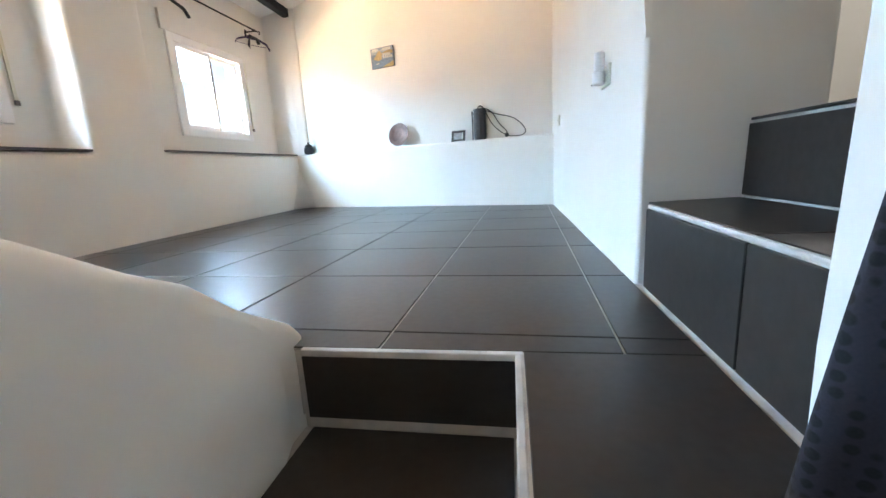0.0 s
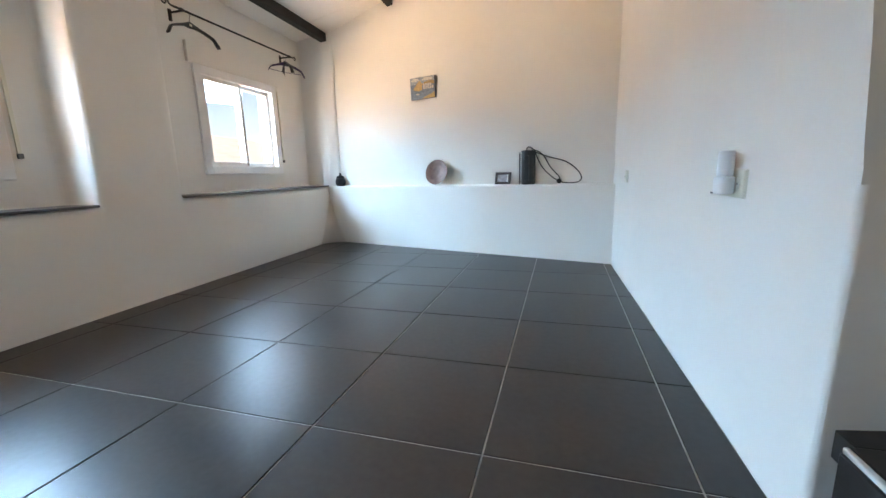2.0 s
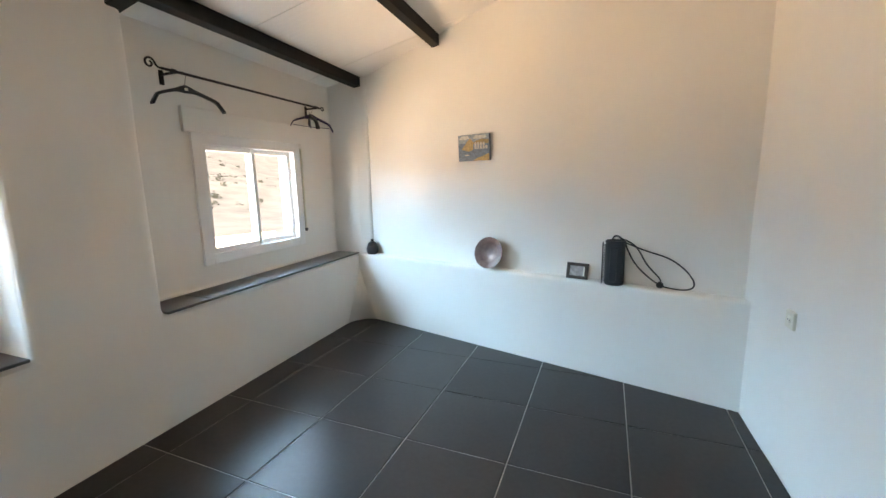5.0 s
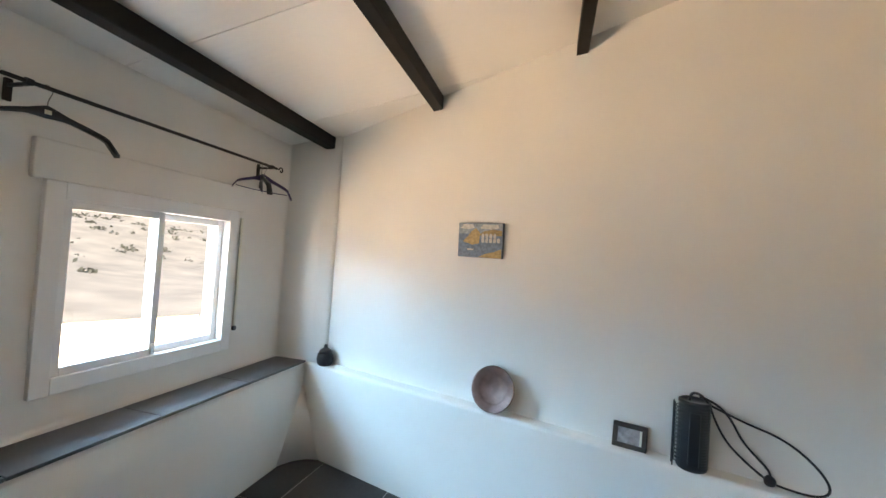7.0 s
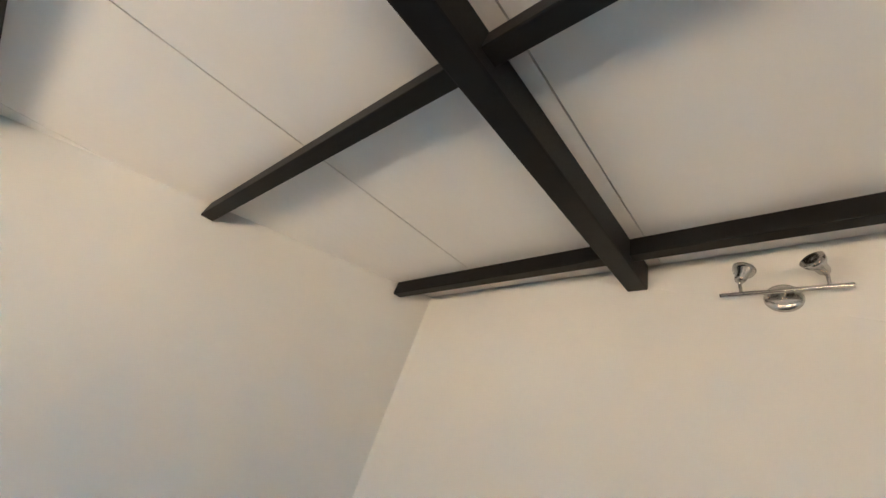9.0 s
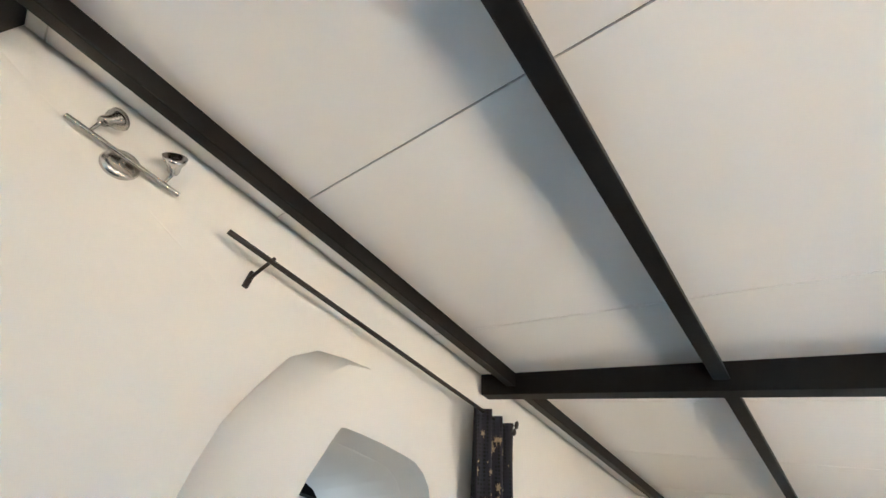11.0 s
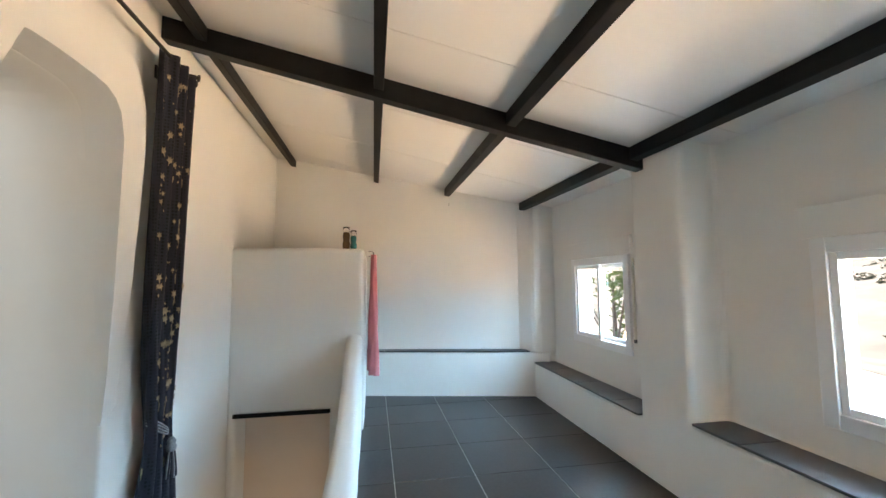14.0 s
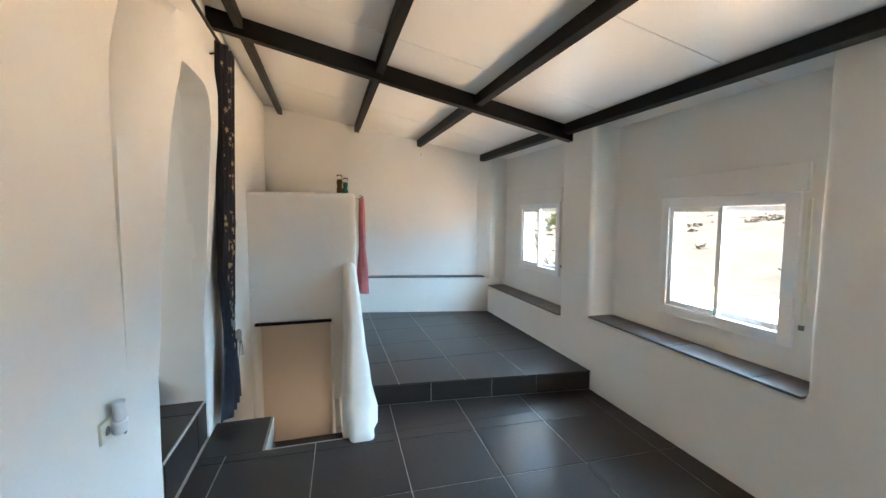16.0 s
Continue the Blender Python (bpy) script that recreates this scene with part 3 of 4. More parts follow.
def hanger(y, tilt, mat, wide, label, turn=0.0, bar=False):
    e = empty("clothes_hanger", -0.15, y, 2.17)
    tagged(e, label, "hanger", "clothes hangers")
    tube("hook", [(0, 0, -0.11), (0, 0, -0.05), (0, 0.018, -0.025), (0, 0.02, 0.0), (0, 0.0, 0.016), (0, -0.016, 0.006)], 0.0022, CHROME, e)
    bm = bmesh.new()
    n = 24
    prev = None
    for i in range(n + 1):
        u = i / n * 2 - 1
        yy = u * wide / 2
        z = -0.095 - 0.075 * abs(u) ** 1.3 - (0.045 * max(0, abs(u) - 0.82) / 0.18)
        wdt = 0.011 + 0.010 * (1 - abs(u)) + 0.022 * max(0, 1 - abs(u) / 0.28)
        dep = 0.005 + 0.012 * abs(u)
        xo = 0.03 * abs(u)
        ring = [bm.verts.new((xo + sx * dep, yy, z + sz * wdt * 0.6)) for sx, sz in ((-1, -1), (1, -1), (1, 1), (-1, 1))]
        if prev:
            for k in range(4):
                bm.faces.new((prev[k], prev[(k + 1) % 4], ring[(k + 1) % 4], ring[k]))
        else:
            bm.faces.new(ring)
        prev = ring
    bm.faces.new(prev[::-1])
    obj("arms", bm, mat, e, True)
    box("size_tag", 0.008, 0.011, -0.012, 0.012, -0.105, -0.088, SOCKET, e, 0.001)
    if bar:
        tube("trouser_bar", [(0.02, -wide * 0.42, -0.185), (0.012, 0, -0.195), (0.02, wide * 0.42, -0.185)], 0.003, mat, e)
    e.rotation_euler = (radians(tilt), 0, radians(turn))
    return e


hanger(3.66, 2, BLACK, 0.52, "black plastic clothes hanger on the iron rail", 2)
hanger(4.93, -4, PURPLE, 0.40, "dark purple plastic clothes hanger on the iron rail", -38, True)
hanger(4.90, 3, BLACK, 0.42, "black plastic clothes hanger with broad shoulders on the iron rail", 48)


# ---- things: end wall ledge ----
ANG = math.atan(-0.285)
def on_ledge(x, back=0.06, z=LEDGE_N):
    return Matrix.Translation((x, north(x) + back, z)) @ Matrix.Rotation(ANG, 4, "Z")


# copper plate leaning on the wall
pl = lathe("copper_plate", [(0.0, 0.0), (0.078, 0.0), (0.084, 0.004), (0.090, 0.010), (0.096, 0.013), (0.130, 0.017), (0.135, 0.020), (0.135, 0.023), (0.128, 0.021), (0.096, 0.0165), (0.088, 0.012), (0.076, 0.004), (0.0, 0.004)], COPPER, n=48)
pl.matrix_basis = on_ledge(1.55, 0.045) @ Matrix.Translation((0, 0, 0.134)) @ Matrix.Rotation(radians(76), 4, "X")
tagged(pl, "tarnished round copper plate leaning on the wall ledge", "plate")

# small dark photo frame
fr = empty("photo_frame")
tagged(fr, "small dark wooden photo frame standing on the ledge", "picture frame")
bm = bmesh.new()
for b in ((-0.08, 0.08, -0.01, 0.01, 0.0, 0.024), (-0.08, 0.08, -0.01, 0.01, 0.098, 0.122), (-0.08, -0.056, -0.0098, 0.0098, 0.024, 0.098), (0.056, 0.08, -0.0098, 0.0098, 0.024, 0.098)):
    box_in(bm, *b, 0.003)
obj("frame", bm, DARKWOOD, fr)
box("photo", -0.056, 0.056, -0.004, 0.004, 0.024, 0.098, PAPER, fr)
box("inner_edge", 0.046, 0.056, -0.007, -0.004, 0.026, 0.096, SOCKET, fr)
fr.matrix_basis = on_ledge(2.27, 0.055) @ Matrix.Rotation(radians(-14), 4, "X")

# ribbed black electric heater with its cable
ht = empty("fan_heater")
tagged(ht, "black ribbed cylindrical electric heater with a looped cable on the ledge", "heater")
prof = [(0.0, 0.0), (0.060, 0.0), (0.064, 0.006)]
for k in range(22):
    z = 0.012 + k * 0.0128
    prof += [(0.064, z), (0.0665, z + 0.004), (0.064, z + 0.0085)]
prof += [(0.064, 0.297), (0.067, 0.302), (0.067, 0.312), (0.060, 0.316), (0.056, 0.309), (0.0, 0.307)]
lathe("body", prof, BLACK, ht, 40)
box("front_panel", -0.018, 0.026, -0.0695, -0.050, 0.03, 0.27, BLACK, ht, 0.004)
tube("handle", [(-0.02, 0.0, 0.305), (-0.02, 0.0, 0.335), (-0.005, 0, 0.35), (0.02, 0.0, 0.345), (0.035, 0.0, 0.335), (0.06, 0.01, 0.30)], 0.006, BLACK, ht)
for k in range(15):
    tube("guard_bar", [(-0.050, -0.044, 0.026 + k * 0.018), (-0.078, -0.030, 0.026 + k * 0.018), (-0.083, 0.0, 0.026 + k * 0.018), (-0.060, 0.024, 0.026 + k * 0.018)], 0.0028, BLACK, ht)
for dx, dy in ((-0.078, -0.030), (-0.083, 0.0)):
    tube("guard_post", [(dx, dy, 0.0), (dx, dy, 0.298)], 0.0032, BLACK, ht)
ht.matrix_basis = on_ledge(2.525, 0.045)
def cab(pts, r=0.005):
    return tube("cable", pts, r, BLACK, ht)
cab([(0.06, 0.01, 0.30), (0.10, 0.03, 0.18), (0.17, 0.04, 0.10), (0.24, 0.03, 0.05), (0.28, 0.02, 0.03)])
cab([(0.02, 0.02, 0.33), (0.09, 0.04, 0.31), (0.15, 0.05, 0.25), (0.18, 0.05, 0.17), (0.25, 0.04, 0.10), (0.30, 0.03, 0.06), (0.29, 0.02, 0.035)])
cab([(0.05, 0.03, 0.30), (0.13, 0.045, 0.27), (0.20, 0.05, 0.24), (0.32, 0.05, 0.22), (0.43, 0.04, 0.15), (0.50, 0.03, 0.06), (0.47, 0.02, 0.008), (0.37, 0.02, 0.008), (0.30, 0.02, 0.02)])
lathe("plug", [(0, 0), (0.016, 0), (0.022, 0.005), (0.022, 0.022), (0.016, 0.034), (0.008, 0.045), (0, 0.046)], BLACK, ht, 16, Matrix.Translation((0.29, 0.0, 0.024)) @ Matrix.Rotation(radians(-70), 4, "X"))

# little black pot in the corner
pot = empty("incense_pot")
tagged(pot, "small black lidded metal pot on the corner ledge", "pot")
lathe("body", [(0, 0), (0.040, 0), (0.052, 0.012), (0.058, 0.045), (0.052, 0.075), (0.044, 0.085), (0.0, 0.086)], BLACK, pot, 24)
lathe("lid", [(0, 0.086), (0.046, 0.086), (0.04, 0.105), (0.018, 0.118), (0.010, 0.122), (0.014, 0.135), (0.008, 0.142), (0, 0.143)], BLACK, pot, 24)
for s in (-1, 1):
    tube("handle", [(s * 0.054, 0, 0.07), (s * 0.075, 0, 0.075), (s * 0.075, 0, 0.05), (s * 0.056, 0, 0.045)], 0.005, BLACK, pot)
pot.matrix_basis = on_ledge(0.185, 0.037) @ Matrix.Scale(1.12, 4)

# small canvas painting of a bay
pc = empty("canvas_painting")
tagged(pc, "small unframed canvas painting of a yellow beach and blue bay", "painting")
box("canvas", -0.155, 0.155, -0.012, 0.012, -0.11, 0.11, PAINTS[2], pc, 0.002)
def daub(name, pts, mat, lift):
    bm = bmesh.new()
    f = bm.faces.new([bm.verts.new((x, -0.0125 - lift, z)) for x, z in pts])
    r = bmesh.ops.extrude_face_region(bm, geom=[f])
    for v in r["geom"]:
        if isinstance(v, bmesh.types.BMVert):
            v.co.y += 0.002
    obj(name, bm, mat, pc)
daub("painted_sky", [(-0.153, 0.04), (0.153, 0.04), (0.153, 0.108), (-0.153, 0.108)], PAINTS[0], 0.0012)
daub("painted_cloud", [(-0.14, 0.075), (-0.09, 0.068), (-0.04, 0.078), (-0.05, 0.1), (-0.12, 0.1)], PAINTS[1], 0.002)
daub("painted_cloud", [(0.0, 0.075), (0.08, 0.07), (0.13, 0.078), (0.12, 0.098), (0.02, 0.1)], PAINTS[1], 0.002)
daub("painted_hill", [(-0.02, 0.03), (0.15, 0.03), (0.15, 0.062), (0.09, 0.07), (0.03, 0.058)], PAINTS[5], 0.0017)
daub("painted_beach", [(-0.12, -0.01), (-0.05, -0.03), (-0.005, -0.02), (0.0, 0.045), (-0.03, 0.078), (-0.06, 0.055), (-0.08, 0.03)], PAINTS[3], 0.0026)
for k in range(9):
    x, z = 0.012 + (k % 5) * 0.027, -0.012 + (k // 5) * 0.028
    daub("painted_house", [(x, z), (x + 0.019, z - 0.002), (x + 0.019, z + 0.022), (x + 0.009, z + 0.029), (x, z + 0.022)], PAINTS[4], 0.003 + 0.0002 * k)
daub("painted_shore", [(-0.01, -0.108), (0.15, -0.108), (0.15, -0.05), (0.10, -0.07), (0.04, -0.085)], PAINTS[3], 0.0022)
daub("painted_boat", [(-0.085, -0.065), (-0.045, -0.065), (-0.04, -0.055), (-0.09, -0.055)], PAINTS[4], 0.002)
pc.matrix_basis = Matrix.Translation((1.395, north(1.395) + 0.095, 1.73)) @ Matrix.Rotation(ANG, 4, "Z") @ Matrix.Rotation(radians(3), 4, "X")


# ---- things: east wall ----
def socket(name, y, z, gangs, label):
    e = empty(name, EAST + 0.004, y, z)
    tagged(e, label, "socket", "wall sockets")
    w = 0.083 + 0.072 * (gangs - 1)
    box("plate", -0.016, 0, -w / 2, w / 2, -0.0425, 0.0425, SOCKET, e, 0.004)
    for g in range(gangs):
        yy = (g - (gangs - 1) / 2) * 0.072
        lathe("rim", [(0.0, 0.0), (0.019, 0.0), (0.019, 0.002), (0.0215, 0.003), (0.0215, 0.0)], SOCKET, e, 20, Matrix.Translation((-0.0165, yy, 0)) @ Matrix.Rotation(radians(-90), 4, "Y"))
        lathe("well", [(0.0, 0.0), (0.018, 0.0), (0.018, 0.0035), (0, 0.0035)], HOLE if g else SOCKET, e, 20, Matrix.Translation((-0.0150, yy, 0)) @ Matrix.Rotation(radians(-90), 4, "Y"))
        for s in (-1, 1):
            lathe("pin_hole", [(0.0, 0.0), (0.003, 0.0), (0.003, 0.001), (0, 0.001)], HOLE, e, 8, Matrix.Translation((-0.0187, yy + s * 0.0095, 0)) @ Matrix.Rotation(radians(-90), 4, "Y"))
    return e


socket("double_socket", 2.165, 0.785, 2, "white double wall socket with a plug-in device")
socket("single_socket", 3.93, 0.775, 1, "white wall socket near the corner")
dv = empty("plug_in_diffuser", EAST - 0.0145, 2.155, 0.787)
tagged(dv, "white plug-in air freshener with a clear bottle in the socket", "air freshener")
def oval(depth, width): return Matrix.Translation((-0.022, 0, 0)) @ Matrix.Diagonal((depth, width, 1, 1))
lathe("body", [(0, -0.034), (0.88, -0.034), (0.97, -0.030), (1.0, -0.024), (1.0, 0.012), (0.96, 0.018), (0, 0.019)], MILK, dv, 32, oval(0.027, 0.034))
lathe("bottle", [(0, 0.020), (0.86, 0.020), (0.90, 0.026), (0.90, 0.088), (0.84, 0.095), (0.76, 0.096), (0, 0.094)], FROST, dv, 28, oval(0.024, 0.031))
lathe("wick_tube", [(0, 0.020), (0.005, 0.020), (0.005, 0.070), (0, 0.071)], MILK, dv, 10, Matrix.Translation((-0.022, 0, 0)))
box("slot", -0.050, -0.044, 0.010, 0.026, -0.033, -0.028, HOLE, dv, 0.002)

# chrome spot bar
lamp = empty("spot_bar", EAST, 2.69, 2.97)
tagged(lamp, "brushed nickel wall lamp with two spot heads on a bar", "wall lamp")
lathe("rose", [(0, 0), (0.055, 0), (0.060, 0.006), (0.056, 0.018), (0.03, 0.026), (0.0, 0.027)], CHROME, lamp, 28, Matrix.Rotation(radians(-90), 4, "Y"))
tube("bar", [(-0.055, -0.19, 0.0), (-0.055, 0.19, 0.0)], 0.009, CHROME, lamp)
tube("stem", [(-0.02, 0, 0), (-0.055, 0, 0)], 0.010, CHROME, lamp)
HEAD = [(0, 0), (0.014, 0.0), (0.020, 0.010), (0.022, 0.03), (0.036, 0.05), (0.040, 0.068), (0.037, 0.068), (0.030, 0.052), (0.0, 0.045)]
for y, a, b in ((0.12, 20, 20), (-0.13, -70, 60)):
    tube("arm", [(-0.055, y, 0), (-0.06, y, 0.03), (-0.07, y, 0.045)], 0.006, CHROME, lamp)
    lathe("spot_head", HEAD, CHROME, lamp, 24, Matrix.Translation((-0.07, y, 0.05)) @ Matrix.Rotation(radians(b), 4, "Z") @ Matrix.Rotation(radians(a), 4, "X"))

# curtain rail and curtain
RX = EAST - 0.145
cr = empty("curtain_rail", RX, 1.3, 2.895)
tagged(cr, "black iron curtain rail with leaf finial above the doorway", "curtain rail")
under(tube("rail", [(RX, 0.36, 2.895), (RX, 2.31, 2.895)], 0.011, IRON), cr)
under(tube("finial_stem", [(RX, 0.36, 2.895), (RX, 0.31, 2.905), (RX, 0.28, 2.935), (RX, 0.26, 2.945)], 0.006, IRON), cr)
for yy, zz, s in ((0.27, 2.96, 1.0), (0.30, 2.90, 0.8), (0.325, 2.93, 0.7)):
    bm = bmesh.new()
    bmesh.ops.create_uvsphere(bm, u_segments=12, v_segments=8, radius=1)
    bm.transform(Matrix.Translation((RX, yy, zz)) @ Matrix.Rotation(radians(40 * s), 4, "X") @ Matrix.Diagonal((0.008, 0.018 * s, 0.034 * s, 1)))
    under(obj("leaf", bm, IRON, None, True), cr)
for y in (2.12, 0.50):
    under(tube("bracket", [(EAST + 0.01, y, 2.87), (EAST - 0.03, y, 2.88), (RX, y, 2.905), (RX - 0.012, y, 2.905)], 0.008, IRON), cr)
    under(box("wall_plate", EAST - 0.012, EAST + 0.01, y - 0.012, y + 0.012, 2.83, 2.91, IRON, None, 0.004), cr)


def drape(name, fold, height, amp, width_at, mat, parent, nu=90, nv=60, thick=0.004, lean=0.0):
    """A hanging cloth in the y-z plane: width_at(v) gives its (centre, width) at v from 0 (top) to 1 (bottom)."""
    bm = bmesh.new()
    grid = []
    for j in range(nv + 1):
        v = j / nv
        c, wd, am = width_at(v)
        row = []
        for i in range(nu + 1):
            u = i / nu
            x = amp * am * (math.sin(u * fold * 2 * math.pi + 0.6 * math.sin(v * 5)) + 0.35 * math.sin(u * fold * 4.3 * math.pi + v * 4))
            row.append(bm.verts.new((x + lean * min(1, v / 0.6), c + (u - 0.5) * wd, -v * height)))
        grid.append(row)
    for j in range(nv):
        for i in range(nu):
            bm.faces.new((grid[j][i], grid[j][i + 1], grid[j + 1][i + 1], grid[j + 1][i]))
    pts = [[v.co.copy() for v in r] for r in grid]
    o = obj(name, bm, mat, parent, True)
    so = o.modifiers.new("cloth", "SOLIDIFY")
    so.thickness = thick
    return pts


cu = empty("door_curtain", RX, 0.58, 2.91)
tagged(cu, "dark navy curtain with gold embroidered flowers tied at the side", "curtain")
TIE = 0.755
def cur_width(v):
    pinch = math.exp(-((v - TIE) / 0.07) ** 2)
    far = 0.71 - 0.13 * min(1, v / 0.75) ** 2 + 0.15 * max(0, (v - 0.78) / 0.22)
    near = 0.315 + 0.02 * pinch - 0.03 * v - 0.25 * max(0, v - 0.8)
    return ((far + near) / 2 - 0.58, far - near, 1.0 - 0.2 * pinch + 0.3 * max(0, v - 0.8))
pts = drape("cloth", 3.5, 2.86, 0.030, cur_width, NAVY, cu, lean=0.06)
rnd = random.Random(5)
bm = bmesh.new()
for k in range(360):
    v = rnd.uniform(0.06, 0.83)
    u = min(0.97, max(0.03, rnd.gauss(0.5, 0.27)))
    p = pts[int(v * 60)][int(u * 90)]
    q = pts[int(v * 60)][min(90, int(u * 90) + 1)]
    along = (q - p).normalized()
    out = Vector((0, 0, 1)).cross(along).normalized()
    if out.x > 0:
        out = -out
    up = Vector((0, 0, 1))
    big = rnd.choice((0.007, 0.010, 0.018, 0.024, 0.030))
    tilt = rnd.uniform(-0.5, 0.5)
    shape = [(0, -1.1), (0.18, -0.2), (0.75, -0.1), (0.45, 0.25), (0.6, 0.9), (0.15, 0.45), (0, 1.0), (-0.2, 0.45), (-0.7, 0.8), (-0.45, 0.2), (-0.7, -0.15), (-0.15, -0.25)] if big > 0.015 else [(0, -1), (0.5, 0), (0, 1), (-0.5, 0)]
    vs = []
    for a, b in shape:
        a, b = a * math.cos(tilt) - b * math.sin(tilt), a * math.sin(tilt) + b * math.cos(tilt)
        vs.append(bm.verts.new(p + out * 0.008 + along * a * big * 0.7 + up * b * big))
    bm.faces.new(vs)
emb = obj("embroidery", bm, GOLD, cu)
so = emb.modifiers.new("thread", "SOLIDIFY")
so.thickness = 0.002
tagged(emb, "gold embroidered flowers", kind="stuff")
zt = -TIE * 2.86
for k in range(4):
    tube("tie_cord", [(0.08, -0.02, zt + 0.11 - 0.014 * k), (0.004, -0.08, zt + 0.05 - 0.02 * k), (0.004, -0.16, zt - 0.02 - 0.012 * k), (0.06, -0.215, zt - 0.02)], 0.005, SILVER, cu)
lathe("tassel_head", [(0, 0), (0.012, 0), (0.024, -0.02), (0.020, -0.035), (0.027, -0.05), (0.022, -0.075), (0.0, -0.076)], SILVER, cu, 16, Matrix.Translation((-0.002, -0.15, zt - 0.05)))
for k in range(14):
    a = k / 14 * 2 * math.pi
    tube("tassel_thread", [(-0.002 + 0.016 * math.cos(a), -0.15 + 0.016 * math.sin(a), zt - 0.12), (-0.004 + 0.026 * math.cos(a), -0.15 + 0.03 * math.sin(a), zt - 0.19), (-0.002 + 0.03 * math.cos(a), -0.15 + 0.036 * math.sin(a), zt - 0.27)], 0.003, SILVER if k % 3 == 0 else NAVY, cu)

# ---- things: stair enclosure ----
jr = lathe("glass_jar", [(0, 0), (0.034, 0), (0.036, 0.01), (0.036, 0.065), (0.028, 0.078), (0.03, 0.085), (0.036, 0.13), (0.030, 0.165), (0.026, 0.165), (0.03, 0.13), (0.024, 0.08), (0.0, 0.075)], JAR, n=24)
jr.location = (2.235, -1.03, 1.925)
tagged(jr, "brown glass candle jar on top of the stair enclosure", "jar", "glass jars")
jr = lathe("glass_jar", [(0, 0), (0.030, 0), (0.032, 0.008), (0.032, 0.05), (0.024, 0.062), (0.026, 0.07), (0.031, 0.11), (0.026, 0.135), (0.022, 0.135), (0.026, 0.1), (0.02, 0.065), (0.0, 0.06)], TEAL, n=24)
jr.location = (2.165, -1.06, 1.925)
tagged(jr, "small teal glass jar on top of the stair enclosure", "jar", "glass jars")
for x, y, h, r in ((2.235, -1.03, 0.165, 0.034), (2.165, -1.06, 0.135, 0.03)):
    g = lathe("jar_chimney", [(r * 0.8, 0), (r, 0.02), (r * 0.95, 0.06), (r * 0.9, 0.06), (r * 0.95, 0.02), (r * 0.75, 0)], GLASS, n=20)
    g.location = (x, y, 1.925 + h - 0.004)
    tagged(g, "clear glass chimney standing on a coloured jar", "glass", "glass chimneys")

pk = empty("pink_curtain", 1.965, -1.13, 1.87)
tagged(pk, "faded pink cotton curtain hanging beside the stair enclosure", "curtain")
drape("cloth", 4, 1.19, 0.032, lambda v: (0.0, 0.22 + 0.14 * v, 0.7 + 0.8 * v), PINK, pk, 60, 30, 0.003)
tube("rail", [(0.0, 0.20, 0.012), (0.0, -0.55, 0.012)], 0.006, IRON, pk)
tube("hook", [(0.05, 0.19, 0.02), (0.02, 0.19, 0.03), (0.0, 0.19, 0.016)], 0.005, CHROME, pk)
tube("hook", [(0.06, -0.54, 0.02), (0.02, -0.54, 0.03), (0.0, -0.54, 0.016)], 0.005, CHROME, pk)

hook = tube("ceiling_hook", [(1.01, -1.93, 2.60), (1.01, -1.92, 2.57), (1.015, -1.90, 2.55), (1.02, -1.89, 2.56)], 0.004, CHROME)
tagged(hook, "small bent metal hook on the end wall below the beam", "hook")

# ---- made-up window frames added round the lower and next-room fill lamps ----
def lamp_frame(name, m):
    e = empty(name)
    tagged(e, "small plain white frame added round a fill lamp", "window", kind="structure")
    for b in ((-0.34, 0.34, -0.03, 0.03, 0.30, 0.36), (-0.34, 0.34, -0.03, 0.03, -0.36, -0.30), (-0.34, -0.28, -0.029, 0.029, -0.30, 0.30), (0.28, 0.34, -0.029, 0.029, -0.30, 0.30)):
        box("frame", *b, FRAME, e, 0.004)
    e.matrix_basis = m


lamp_frame("window_lower", pose(2.315, -0.55, -0.95, 0, 0, 90))
lamp_frame("window_next_room", Matrix.Translation((4.8, 3.39, 1.9)) @ Matrix.Diagonal((1.35, 0.4, 1.3, 1)))

# ---- outside ----
bm = bmesh.new()
bmesh.ops.create_grid(bm, x_segments=60, y_segments=60, size=300)
for v in bm.verts:
    v.co.z = -2.9 + (max(0, -v.co.x - 30) * 0.16 + noise.noise(v.co * 0.03) * 3 if v.co.x < -20 else 0)
    if v.co.x < -5:
        v.co.z += noise.noise(v.co * 0.1) * 0.3
g = obj("ground", bm, EARTH, None, True)
tagged(g, "sunlit dry ground rising to a far hillside", "ground", kind="structure")


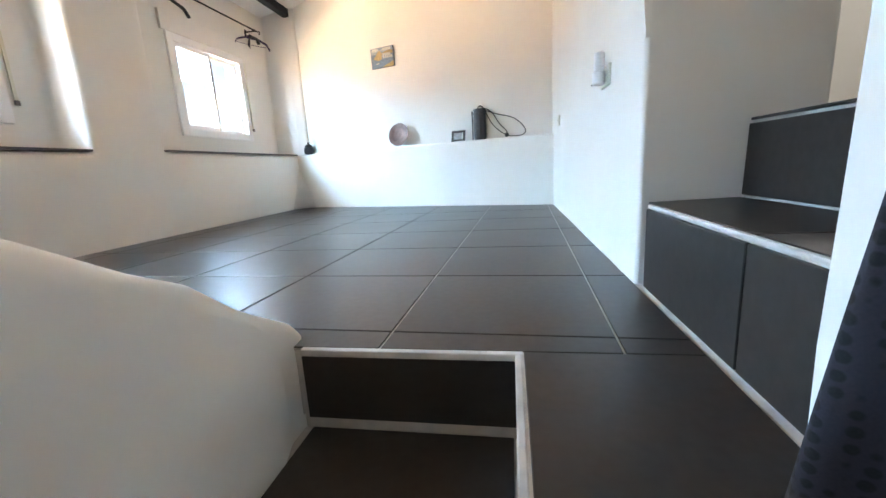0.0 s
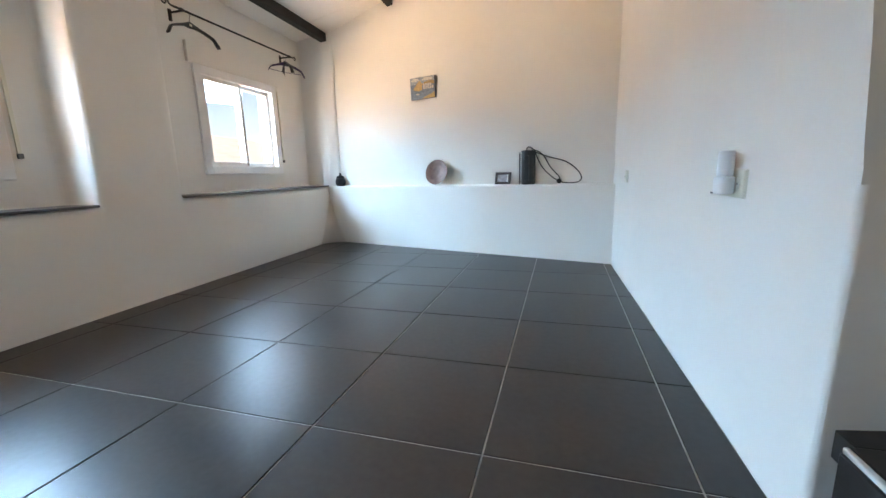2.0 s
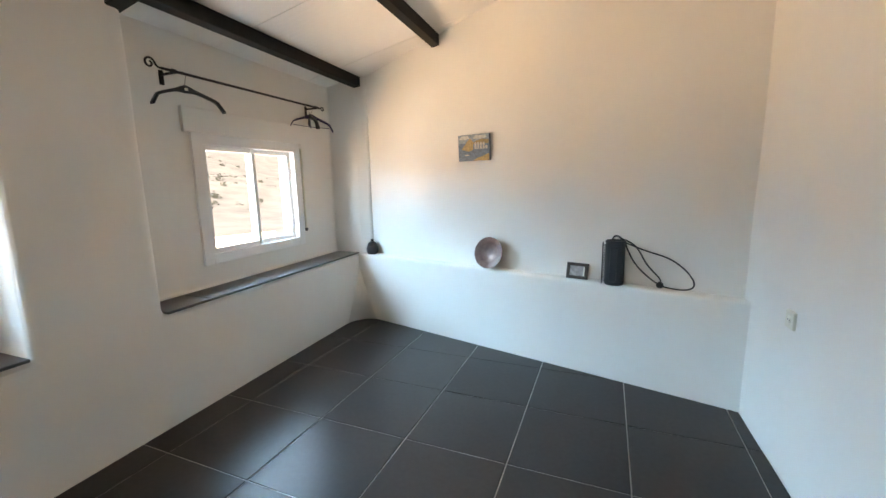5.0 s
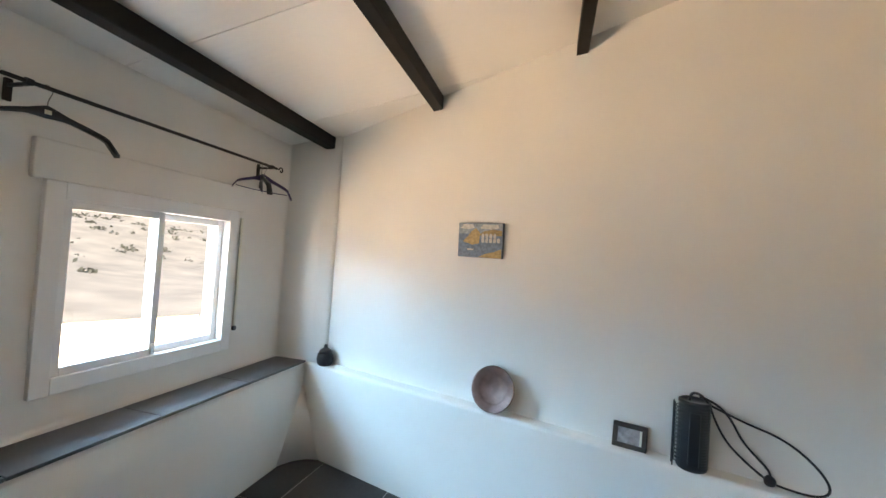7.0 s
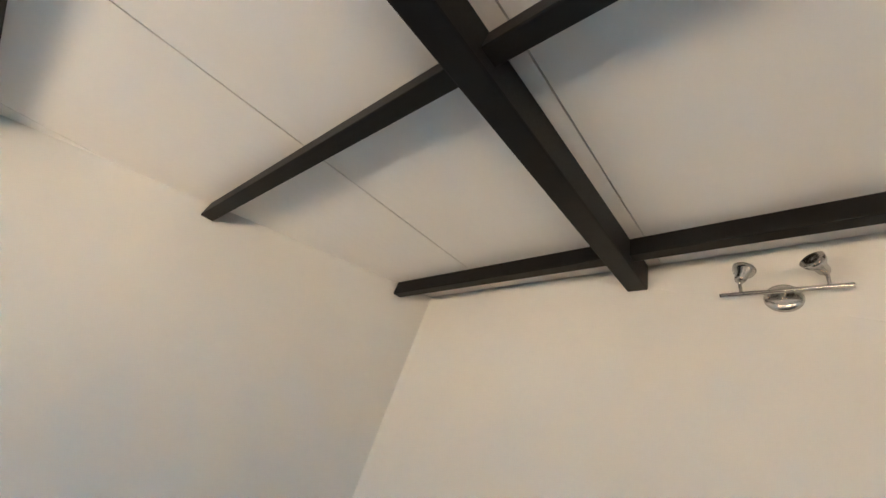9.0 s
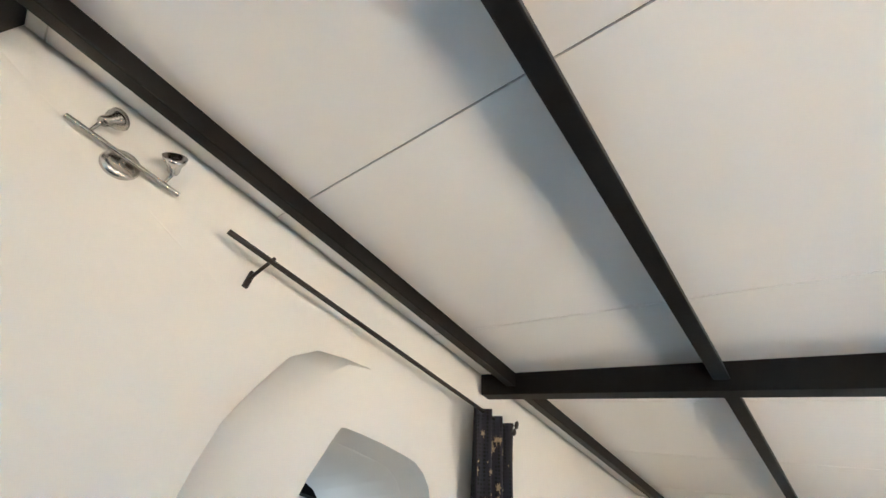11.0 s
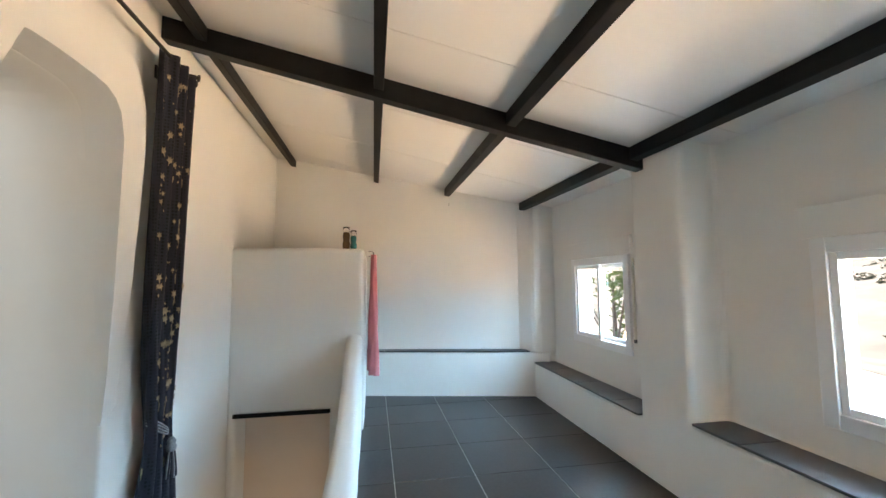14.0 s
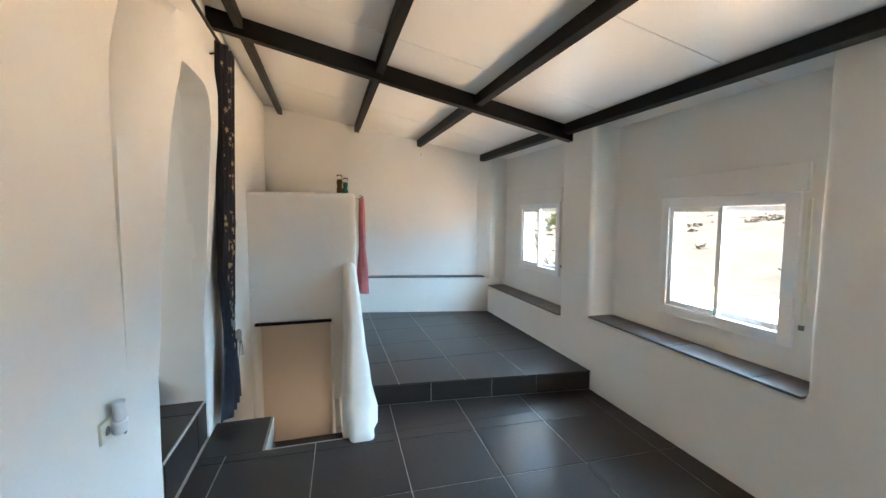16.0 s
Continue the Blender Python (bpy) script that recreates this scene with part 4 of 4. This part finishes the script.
def tree(x, y, z, h, seed):
    rr = random.Random(seed)
    e = empty("tree", x, y, z)
    tagged(e, "sunlit green leafy tree outside the windows", "tree", "garden trees")
    lathe("trunk", [(0, 0), (0.16, 0), (0.11, h * 0.3), (0.06, h * 0.7), (0.02, h * 0.9), (0, h * 0.9)], BARK, e, 8)
    bm = bmesh.new()
    for _ in range(9):
        c = Vector((rr.uniform(-1, 1), rr.uniform(-1, 1), 0)) * h * 0.28 + Vector((0, 0, h * rr.uniform(0.45, 0.95)))
        for _ in range(150):
            p = c + Vector((rr.gauss(0, 1), rr.gauss(0, 1), rr.gauss(0, 0.8))) * h * 0.09
            d = Vector((rr.uniform(-1, 1), rr.uniform(-1, 1), rr.uniform(-1, 1))).normalized() * 0.16
            s = d.orthogonal().normalized() * 0.06
            bm.faces.new([bm.verts.new(q) for q in (p - d, p + s, p + d, p - s)])
    tagged(obj("foliage", bm, LEAF, e), "small green leaves", kind="stuff")
    for k in range(5):
        a = k * 1.26
        tube("limb", [(0, 0, h * 0.4), (math.cos(a) * h * 0.12, math.sin(a) * h * 0.12, h * 0.6), (math.cos(a) * h * 0.25, math.sin(a) * h * 0.25, h * 0.8)], 0.03, BARK, e)


tree(-6.2, -9.6, -3.0, 5.2, 1)

rr = random.Random(9)
bm = bmesh.new()
for _ in range(700):
    x, y = -rr.uniform(34, 110), rr.uniform(-70, 90)
    base = Vector((x, y, -3.2 + max(0, -x - 30) * 0.16 + noise.noise(Vector((x, y, 0)) * 0.03) * 3))
    size = rr.uniform(0.3, 0.85)
    for _ in range(26):
        p = base + Vector((rr.gauss(0, 0.5), rr.gauss(0, 0.5), abs(rr.gauss(0.3, 0.4)))) * size
        d = Vector((rr.uniform(-1, 1), rr.uniform(-1, 1), rr.uniform(-1, 1))).normalized() * 0.35 * size
        q = d.orthogonal().normalized() * 0.22 * size
        bm.faces.new([bm.verts.new(v) for v in (p - d, p + q, p + d, p - q)])
tagged(obj("shrubs", bm, SHRUB), "dark green shrubs scattered over the dry hillside", "shrub", kind="stuff")

# ---- floor tiles ----
def tiles(parent, poly, xs, ys, z, thick=0.010, gap=0.0028, turn=0.0):
    """Clip a grid of tiles, turned about the room's origin, to a plan polygon."""
    ct, sn = math.cos(turn), math.sin(turn)
    poly = [(x * ct + y * sn, y * ct - x * sn) for x, y in poly]
    for x0, x1 in zip(xs, xs[1:]):
        for y0, y1 in zip(ys, ys[1:]):
            c = clip_rect(poly, x0 + gap, x1 - gap, y0 + gap, y1 - gap)
            if len(c) < 3:
                continue
            area = abs(sum(p[0] * q[1] - q[0] * p[1] for p, q in zip(c, c[1:] + c[:1]))) / 2
            if area < 0.0015:
                continue
            bm = bmesh.new()
            prism_in(bm, [(x * ct - y * sn, y * ct + x * sn) for x, y in c], z - thick, z)
            top = [e for e in bm.edges if all(v.co.z > z - 1e-4 for v in e.verts)]
            bmesh.ops.bevel(bm, geom=top, offset=0.0018, segments=1, affect="EDGES")
            obj("tile", bm, TILE, parent)


TURN = -0.034
XS = [1.872 + 0.590 * k for k in range(-4, 5)]
YS = [0.3] + [1.30 + 0.572 * k for k in range(9)]
tiles(floor_ob, [(0.0, 1.11), (3.262, 1.11), (3.262, north(3.262)), (0.0, north(0))], XS, YS, 0.0, turn=TURN)
fs = bpy.data.objects["floor_side"]
tiles(fs, [(0.0, step_line(0)), (2.14, step_line(2.14)), (2.14, 1.11), (0.0, 1.11)], XS, YS, 0.0, turn=TURN)
tiles(bpy.data.objects["floor_strip"], [(2.862, 0.605), (3.262, 0.605), (3.262, 1.11), (2.862, 1.11)], [2.86, 3.27], [0.6, 1.11], 0.0)
tiles(plat, [(0.0, step_line(0)), (0.0, south(0)), (2.13, south(2.13)), (2.13, step_line(2.13))], [-0.05, 0.63, 1.22, 1.81, 2.3], [-2.4, -1.64, -1.05, -0.46, 0.12, 0.9], 0.18)
for a, b in zip((0.0, 0.54, 0.97, 1.53), (0.54, 0.97, 1.53, 2.14)):
    bm = bmesh.new()
    prism_in(bm, [(a + 0.004, step_line(a) - 0.012), (b - 0.004, step_line(b) - 0.012), (b - 0.004, step_line(b)), (a + 0.004, step_line(a))], 0.003, 0.168)
    obj("riser_tile", bm, TILE, plat)
